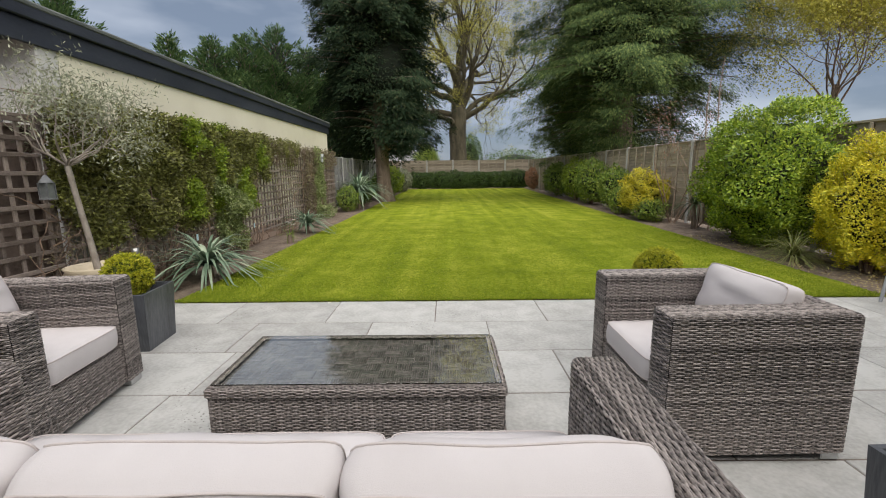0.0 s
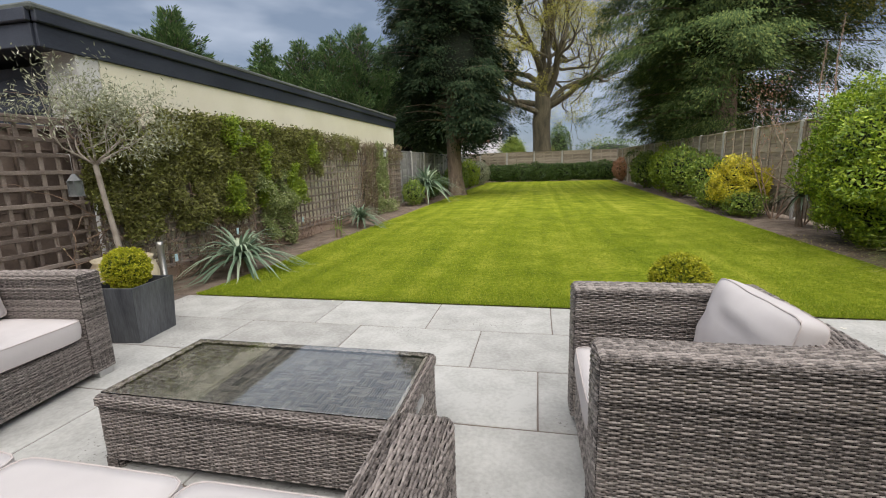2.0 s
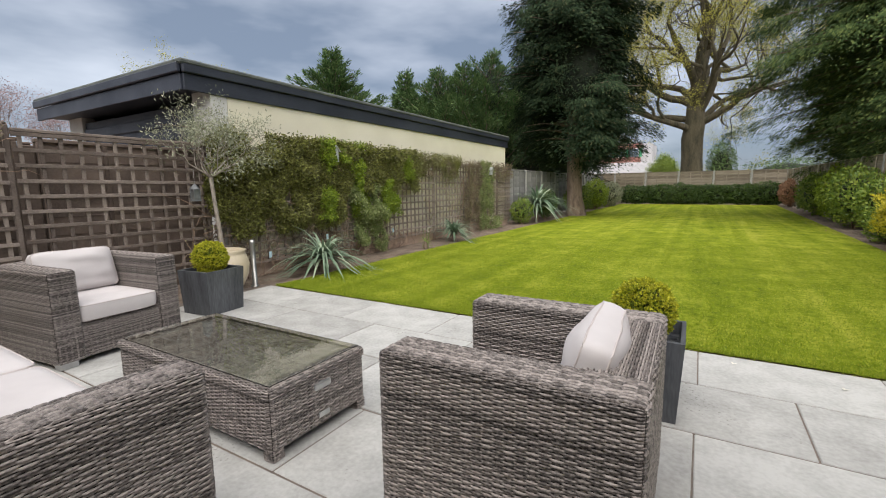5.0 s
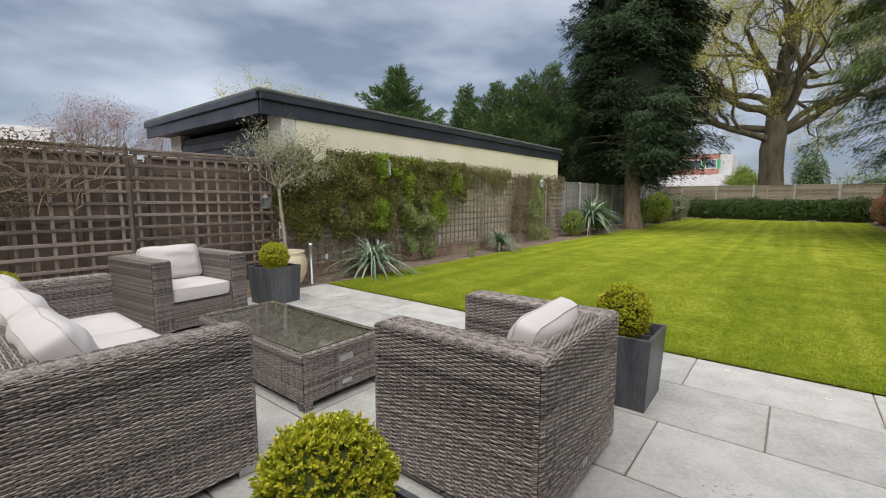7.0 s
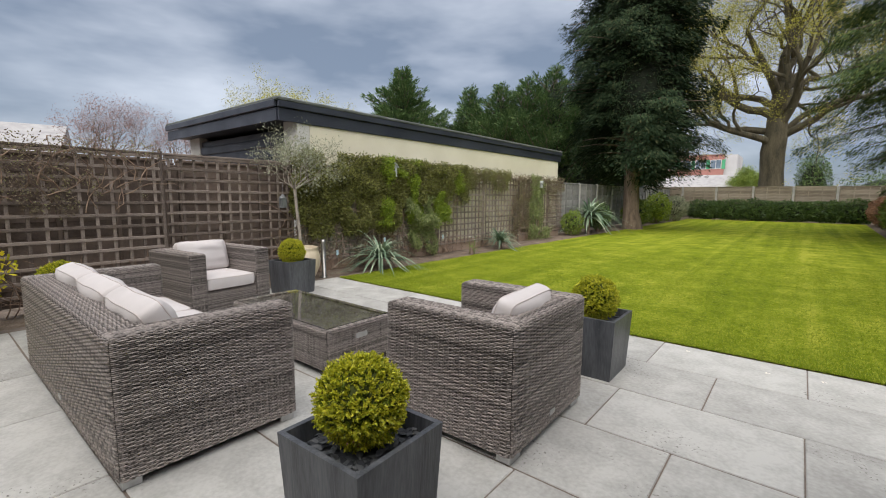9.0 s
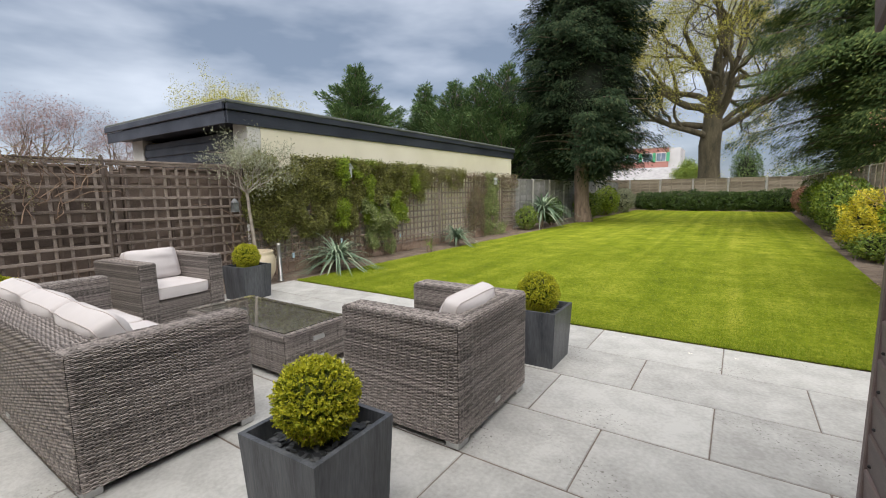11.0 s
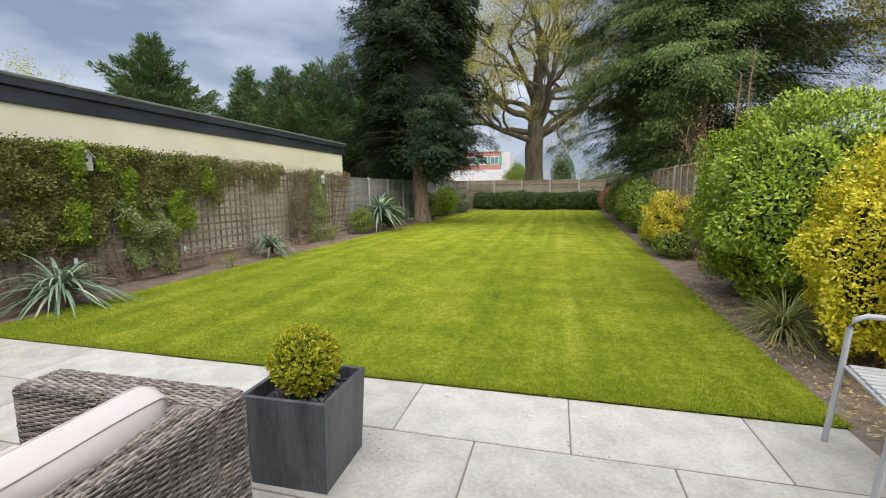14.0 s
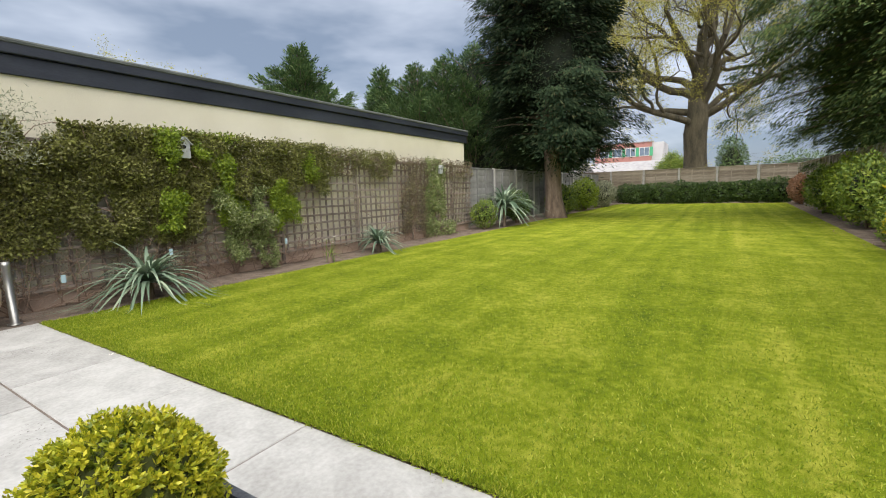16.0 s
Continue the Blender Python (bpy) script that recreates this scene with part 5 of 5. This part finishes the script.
# ---- climbers over the trellis ----
def climber(name, y0, y1, z0, z1, n, material, label, leaf=0.045, seed=0.0, cover=0.0, thick=0.13, twigs=40, top_fade=0.0):
    """Leaves on the face of the trellis where a noise field lets them grow, on thin stems."""
    c = thing(name, pose(0.1, 0, 0), label, "climber", "climbers on the trellis")
    y, z = y0 + rng.random(n * 3) * (y1 - y0), z0 + rng.random(n * 3) * (z1 - z0)
    edge = np.minimum(1, np.minimum(np.minimum(y - y0, y1 - y) / 0.25, 0.2 + (z - z0) / 0.4))
    g = np.array([noise.noise(Vector((a * 1.7, b * 1.7, seed))) + 0.5 * noise.noise(Vector((a * 5.1, b * 5.1, seed + 4))) for a, b in zip(y, z)])
    keep = np.where(g + (edge - 1) * 0.5 + top_fade * (z - z0) / (z1 - z0) > -cover)[0][:n]
    y, z = y[keep], z[keep]
    k = len(keep)
    puff = np.array([0.5 + 0.9 * noise.noise(Vector((a * 2.9, b * 2.9, seed + 9))) for a, b in zip(y, z)])
    x = 0.01 + thick * np.clip(puff, 0.15, 1.3) * rng.random(k) ** 0.7
    way = rng.normal(size=(k, 3)) * 0.8 + [0.6, 0, 0.15]
    v, f = leaf_arrays(np.column_stack([x, y, z + 0.03 * rng.normal(size=k)]), way, rng.normal(size=(k, 3)) * 0.5 + [1, 0, 0.3], leaf * (0.5 + rng.random(k)), leaf * 0.55)
    child("foliage", np_mesh("foliage", v, f, material), c)
    out = []
    for _ in range(twigs):
        a = y0 + rng.random() * (y1 - y0)
        m = int(rng.integers(4, 9))
        p = np.array([0.03, a, 0.0 if rng.random() < 0.5 else z0 + rng.random() * (z1 - z0) * 0.7])
        pts = [p.copy()]
        d = unit(np.array([0.0, rng.normal() * 0.7, 1.0]))
        for _ in range(m):
            d = unit(d + [0, rng.normal() * 0.5, rng.normal() * 0.3])
            p = p + d * (z1 - z0) / 9
            p[0] = 0.02 + 0.07 * rng.random()
            p[2] = min(max(p[2], 0.0), z1)
            pts.append(p.copy())
        out.append(tube_arrays(pts, np.linspace(0.007, 0.002, len(pts)), 4))
    v, f = join_arrays(out)
    tagged(child("stem_tangle", np_mesh("stem_tangle", v, f, M["twig"]), c), kind="stuff")


climber("climber", -7.4, -2.2, 1.05, 1.9, 9000, M["ivy_dry"], "dry tangled climber over the trellis top", 0.026, 1.0, 0.0, 0.09, 280, 0.5)
climber("climber", -0.4, 2.1, 0.62, 1.98, 60000, M["ivy"], "dense olive-green climber covering the trellis", 0.042, 3.0, 0.5, 0.25, 70)
climber("climber", -0.7, 2.0, 0.2, 0.9, 2200, M["ivy_dry"], "thin dry lower growth of the climber", 0.028, 4.0, 0.05, 0.1, 60, 0.5)
climber("climber", 1.35, 2.7, 0.75, 1.98, 15000, M["ivy_bright"], "fresh bright green climber round the bird house", 0.042, 6.0, 0.12, 0.34, 30)
climber("climber", 1.9, 4.3, 1.15, 1.98, 22000, M["ivy"], "olive-green climber along the trellis top", 0.042, 7.0, 0.4, 0.22, 30, 0.6)
climber("climber", 3.0, 4.0, 0.6, 1.9, 8000, M["ivy_bright"], "patch of light green climber on the trellis", 0.04, 9.0, -0.02, 0.28, 25)
climber("climber", 2.1, 3.1, 0.02, 1.25, 9000, M["ivy_var"], "pale variegated bush climbing the trellis foot", 0.038, 11.0, 0.25, 0.36, 30)
climber("climber", 3.9, 6.3, 1.45, 1.97, 8000, M["ivy"], "olive-green climber trailing along the trellis top", 0.034, 23.0, 0.25, 0.14, 14, 0.5)
climber("climber", 4.2, 9.85, 1.45, 1.9, 5000, M["ivy_dry"], "thin brown climber along the trellis top", 0.038, 13.0, 0.2, 0.12, 45, 0.6)
climber("climber", 4.3, 9.7, 0.4, 1.6, 600, M["ivy_dry"], "sparse brown climber stems over the lattice", 0.035, 15.0, -0.1, 0.06, 22)
climber("climber", 6.5, 7.5, 0.2, 1.82, 4800, M["ivy_dry"], "brownish climber column on the trellis", 0.04, 17.0, 0.5, 0.16, 30)
climber("climber", 7.4, 8.3, 0.1, 1.9, 5200, M["ivy_var"], "pale green climber column on the trellis", 0.048, 19.0, 0.5, 0.2, 25)
climber("climber", 7.4, 8.8, 0.0, 0.35, 1000, M["ivy_var"], "low pale green mound at the trellis foot", 0.05, 20.0, 0.6, 0.45, 8)

# ---- grey garden chair by the shed ----
def metal_chair(m):
    c = thing("metal_chair", m, "light grey slatted metal garden chair by the border", "chair")
    for sy in (-1, 1):
        y = sy * 0.27
        path = [(0.0, y, 0.0), (0.03, y, 0.35), (0.045, y, 0.58), (0.06, y, 0.625), (0.10, y, 0.645), (0.3, y, 0.645), (0.52, y, 0.63)]
        v, f = tube_arrays(path, [0.014] * 7, 8)
        child("arm", np_mesh("arm", v, f, M["chairgrey"], True), c)
        v, f = tube_arrays([(0.58, y, 0.0), (0.54, y, 0.4), (0.62, y, 0.9)], [0.014] * 3, 8)
        child("back_leg", np_mesh("back_leg", v, f, M["chairgrey"], True), c)
    for k in range(11):
        child("seat_slat", box_mesh("seat_slat", (0.05, -0.25 + k * 0.047, 0.40), (0.56, -0.218 + k * 0.047, 0.412), M["chairgrey"], 0.003), c)
    for x in (0.05, 0.53):
        child("seat_rail", box_mesh("seat_rail", (x - 0.012, -0.27, 0.385), (x + 0.012, 0.27, 0.399), M["chairgrey"], 0.003), c)
    for k in range(9):
        child("back_slat", box_mesh("back_slat", (-0.006, -0.22 + k * 0.05, 0.0), (0.006, -0.188 + k * 0.05, 0.42), M["chairgrey"], 0.003), c, m=pose(0.548, 0, 0.46, 0, 9))
    child("back_rail", box_mesh("back_rail", (0.6, -0.27, 0.875), (0.625, 0.27, 0.9), M["chairgrey"], 0.005), c)


M["chairgrey"] = surface("grey_powder_coat", (0.34, 0.35, 0.37), (0.46, 0.47, 0.49), 8, 0.4, 0.03)
metal_chair(pose(7.80, -0.47, 0, 0, 0, -12) @ Matrix.Scale(1.1, 4))

# ---- bare red-brown shrub and tall shoots by the side fence ----
def bare_shrub(x, y, h, n, label, material, leaf):
    s = thing("bare_shrub", pose(x, y, 0), label, "shrub")
    out, tips = [], []
    for k in range(n):
        a = rng.random() * 2 * np.pi
        branches((0.05 * math.cos(a), 0.05 * math.sin(a), -0.03), (0.45 * math.cos(a), 0.45 * math.sin(a), 1.0), h * (0.5 + 0.3 * rng.random()), 0.016, 2, 0.5, 0.1, out, tips, 0.12, 2, 0.6, 5, 5)
    v, f = join_arrays(out)
    child("branch_frame", np_mesh("branch_frame", v, f, M["twig"], True), s)
    tp = np.array([t[0] for t in tips])
    c = np.repeat(tp, 14, 0) + rng.normal(size=(len(tp) * 14, 3)) * 0.11
    v, f = leaf_arrays(c, scatter_dirs(len(c)), scatter_dirs(len(c)), leaf, leaf * 0.6)
    child("foliage", np_mesh("foliage", v, f, material), s)


bare_shrub(9.15, 6.3, 2.0, 6, "half-bare coppery shrub against the side fence", M["red_leaf"], 0.04)
bare_shrub(9.2, 5.4, 1.9, 4, "half-bare coppery shrub against the side fence", M["red_leaf"], 0.04)
for x, y, h in ((9.25, 5.0, 3.5), (9.2, 5.3, 3.15)):
    s = thing("bare_shoot", pose(x, y, 0), "tall bare flower stalk standing above the fence", "plant stalk")
    v, f = tube_arrays([(0, 0, -0.02), (0.03, 0, h * 0.4), (-0.02, 0.03, h * 0.8), (0.02, 0.03, h)], [0.012, 0.009, 0.009, 0.005], 6)
    child("stalk", np_mesh("stalk", v, f, M["twig"]), s)
    k = 160
    z = h * (0.6 + 0.4 * rng.random(k))
    v, f = leaf_arrays(np.column_stack([rng.normal(size=k) * 0.006, 0.02 + rng.normal(size=k) * 0.006, z]), scatter_dirs(k) + [0, 0, 0.4], scatter_dirs(k), 0.045, 0.014)
    tagged(child("seed_head", np_mesh("seed_head", v, f, M["ivy_dry"]), s), kind="stuff")


# ---- far trees, houses and the school building ----
def light_tree(name, x, y, h, r, label, material, leaf, per, trunk=0.16, depth=6, seedlings=6):
    t = thing(name, pose(x, y, 0), label, "tree")
    out, tips = [], []
    out.append(tube_arrays([(0, 0, -0.1), (0.05, 0, h * 0.2), (0, 0, h * 0.42)], [trunk * 1.3, trunk, trunk * 0.85], 9))
    for k in range(seedlings):
        a = 2 * np.pi * k / seedlings + rng.random()
        branches((0, 0, h * (0.25 + 0.17 * rng.random())), (0.6 * math.cos(a), 0.6 * math.sin(a), 0.9), h * 0.2, trunk * 0.42, depth - 1, 0.5, 0.08, out, tips, 0.15, 2, 0.72, 4, 5)
    v, f = join_arrays(out)
    child("trunk", np_mesh("trunk", v, f, M["bark"], True), t)
    tp = np.array([q[0] for q in tips])
    c = np.repeat(tp, per, 0) + rng.normal(size=(len(tp) * per, 3)) * r
    v, f = leaf_arrays(c, scatter_dirs(len(c)), scatter_dirs(len(c)), leaf * (0.6 + 0.8 * rng.random(len(c))), leaf * 0.6)
    child("crown", np_mesh("crown", v, f, material), t)


light_tree("plum_tree", -16.0, 1.0, 5.6, 0.13, "bare plum tree with a haze of reddish blossom", M["plum"], 0.045, 15)
light_tree("plum_tree", -14.0, 3.2, 4.6, 0.12, "bare plum tree with a haze of reddish blossom", M["plum"], 0.045, 15)
light_tree("birch_tree", -12.5, 7.5, 7.0, 0.14, "pale green young birch behind the garage", M["oak_leaf"], 0.055, 26)
light_tree("birch_tree", 16.8, 11.2, 9.5, 0.3, "tall thin birch with yellow spring leaves beyond the side fence", M["oak_leaf"], 0.075, 70, 0.09, 6, 9)
light_tree("birch_tree", 1.2, 62.0, 5.0, 0.3, "light green tree beyond the end fence", M["shrub"], 0.14, 26)
for x, y, r, h in ((7.2, 56.0, 1.5, 5.6), (14.0, 60, 5, 4.0), (-12, 70, 6, 4.0), (3.5, 34.0, 2.6, 1.6), (6.0, 35.0, 2.2, 1.5), (0.5, 36.0, 2.5, 1.6), (-7.0, 38.0, 3.0, 2.0)):
    shrub("far_bush", x, y, h * 0.5, (r, r * 0.7, h * 0.55), 5200, 0.2, 0.1, M["hedge"], "dark bushes beyond the end fence", "bush", x, 0.3, 0.7, 4, "far bushes")


def school():
    s = thing("school_building", pose(-34.6, 120.0, 0, 0, 0, 0), "distant two-storey red brick building with coloured window panels", "building")
    child("wall", box_mesh("wall", (12.4, 0, -0.1), (26.0, 12, 11.6), M["brick"]), s)
    child("side_wing", box_mesh("side_wing", (26.01, 0.5, -0.1), (28.6, 12, 11.5), M["render_far"]), s)
    child("plinth", box_mesh("plinth", (11.5, -1.2, -0.1), (26.2, -0.02, 3.4), M["render_far"]), s)
    child("roof", box_mesh("roof", (12.2, -0.2, 11.6), (26.2, 12.2, 11.8), M["roof_far"]), s)
    for row, z in enumerate((4.3, 8.2)):
        for k in range(4, 8):
            w = child("window", box_mesh("window", (0, -0.06, 0), (2.3, 0.0, 2.2), M["white"]), s, m=pose(0.8 + k * 3.2, -0.01, z))
            for j in range(2):
                child("pane", box_mesh("pane", (0.1 + j * 1.1, -0.1, 0.12), (1.1 + j * 1.1, -0.065, 2.08), M["window_far"]), w)
            child("panel", box_mesh("panel", (0, -0.08, 0), (0.75, 0.0, 2.2), M["green_panel"]), s, "green panel beside a window", pose(3.15 + k * 3.2, -0.012, z))


school()


def bungalow(x, y, w, d, h, ridge, turn, label):
    b = thing("house", pose(x, y, 0, 0, 0, turn), label, "house")
    child("wall", box_mesh("wall", (0, 0, -0.1), (w, d, h), M["render_far"]), b)
    bm = bmesh.new()
    a = [bm.verts.new(p) for p in ((-0.4, -0.4, h), (w + 0.4, -0.4, h), (w + 0.4, d + 0.4, h), (-0.4, d + 0.4, h), (-0.4, d / 2, ridge), (w + 0.4, d / 2, ridge))]
    for k in ((0, 1, 5, 4), (2, 3, 4, 5), (0, 4, 3), (1, 2, 5), (3, 2, 1, 0)):
        bm.faces.new([a[q] for q in k])
    part("roof", bm, M["roof_far"], b, "low grey tiled roof")
    for k in range(2):
        child("window", box_mesh("window", (0, -0.05, 0), (1.4, 0.0, 1.1), M["window_far"]), b, m=pose(1.2 + k * 3.5, -0.01, 1.1))


bungalow(-26.0, -8.0, 9.0, 8.0, 3.3, 5.2, 75, "low pale house with a grey roof beyond the trellis")
bungalow(-13.0, 62.0, 12.0, 8.0, 2.6, 4.4, 0, "low far house with a grey roof beyond the end fence")
bungalow(-9.5, 33.0, 6.0, 5.0, 2.2, 3.2, 0, "grey outbuilding beyond the grey fence")

# ---- litter on the beds, grass ----
n = 2400
p = np.column_stack([8.12 + rng.random(n) * 1.0, -0.6 + rng.random(n) ** 1.5 * 4.6, np.full(n, 0.028)])
v, f = leaf_arrays(p, scatter_dirs(n) * (1, 1, 0.3), np.tile([0, 0, 1.0], (n, 1)), 0.034 * (0.5 + rng.random(n)), 0.016)
tagged(new("fallen_leaves", np_mesh("fallen_leaves", v, f, M["dry_leaf"])), "yellow fallen leaves on the soil", "fallen leaves", kind="stuff")
n = 2600
side = rng.random(n) < 0.5
p = np.column_stack([np.where(side, 0.1 + rng.random(n) * 0.75, 8.2 + rng.random(n) * 1.1), rng.random(n) * 14 - 0.2, np.full(n, 0.012)])
v, f = leaf_arrays(p, scatter_dirs(n) * (1, 1, 0.2), np.tile([0, 0, 1.0], (n, 1)), 0.035, 0.02)
tagged(new("soil_crumbs", np_mesh("soil_crumbs", v, f, M["twig"])), "crumbs of bark and dry leaf on the soil", "bark litter", kind="stuff")


def blades(n, y0, y1, h, w, power):
    y = y0 + (y1 - y0) * rng.random(n) ** power
    x = 0.86 + rng.random(n) * (LAWN_R0 + (LAWN_R1 - LAWN_R0) * y / LAWN_END - 0.86)
    return leaf_arrays(np.column_stack([x, y, np.full(n, 0.008)]), rng.normal(size=(n, 3)) * 0.5 + [0, 0, 0.8], scatter_dirs(n), h * (0.5 + rng.random(n)), w)


v, f = join_arrays([blades(190000, -0.012, 6.5, 0.020, 0.005, 2.0), blades(9000, -0.02, 0.05, 0.026, 0.005, 1.0)])
tagged(new("grass", np_mesh("grass", v, f, M["grass"])), "short mown grass blades", "grass", kind="stuff")

for x, y in ((2.3, 0.02), (2.45, -0.05), (5.75, -0.16), (6.3, -0.3), (6.62, -0.24)):
    v, f = leaf_arrays(np.array([[x, y, 0.006]] * 3), np.array([[1.0, 0, 0.1], [-0.6, 0.8, 0.1], [-0.4, -0.8, 0.1]]), np.tile([0, 0, 1.0], (3, 1)), 0.022, 0.016)
    tagged(new("white_petal", np_mesh("white_petal", v, f, M["petal"])), "fallen white petal on the paving edge", "petal", "fallen petals")

# ---- paving slabs ----
COURSE = 0.622
JOINTS = (
    (1.60, 2.56, 3.53, 4.52, 5.54, 6.53, 7.53), (1.0, 1.98, 2.98, 3.98, 5.0, 6.02, 7.02), (1.05, 2.07, 2.9, 3.57, 4.41, 5.53, 6.51, 7.5),
    (1.97, 2.95, 3.93, 4.95, 5.98, 6.98), (1.5, 2.48, 3.45, 4.44, 5.43, 6.4, 7.4), (1.0, 1.95, 2.95, 3.9, 4.9, 5.9, 6.9), (1.3, 2.2, 3.04, 4.0, 5.0, 6.0, 7.0),
    (1.6, 2.6, 3.6, 4.6, 5.6, 6.6, 7.6), (1.1, 2.1, 3.1, 4.1, 5.1, 6.1, 7.1), (1.6, 2.6, 3.6, 4.6, 5.6, 6.6, 7.6), (1.1, 2.1, 3.1, 4.1, 5.1, 6.1, 7.1), (1.6, 2.6, 3.6, 4.6, 5.6, 6.6, 7.6),
)
for k, row in enumerate(JOINTS):
    y1 = -0.006 - COURSE * k
    right = 8.06 if k < 1 else 8.6
    xs = [0.76, *row, right]
    for a, b in zip(xs, xs[1:]):
        g = 0.0035
        w, d = b - a - 2 * g, COURSE - 0.0115
        tilt = rng.normal() * 0.0016
        bm = bmesh.new()
        block(bm, (-w / 2, -d / 2, -0.03), (w / 2, d / 2, 0.0), 0.004)
        for q in bm.verts:
            q.co.x += 0.002 * noise.noise(Vector((q.co.y * 9 + a * 7, q.co.x * 3, k * 3.0)))
            q.co.y += 0.002 * noise.noise(Vector((q.co.x * 9 + a * 5, q.co.y * 3, k * 5.0)))
            q.co.z += tilt * q.co.x
        me = bpy.data.meshes.new("slab")
        bm.to_mesh(me)
        bm.free()
        me.materials.append(M["slab"])
        child("slab", me, patio, m=pose((a + b) / 2, y1 - COURSE / 2, 0.0))
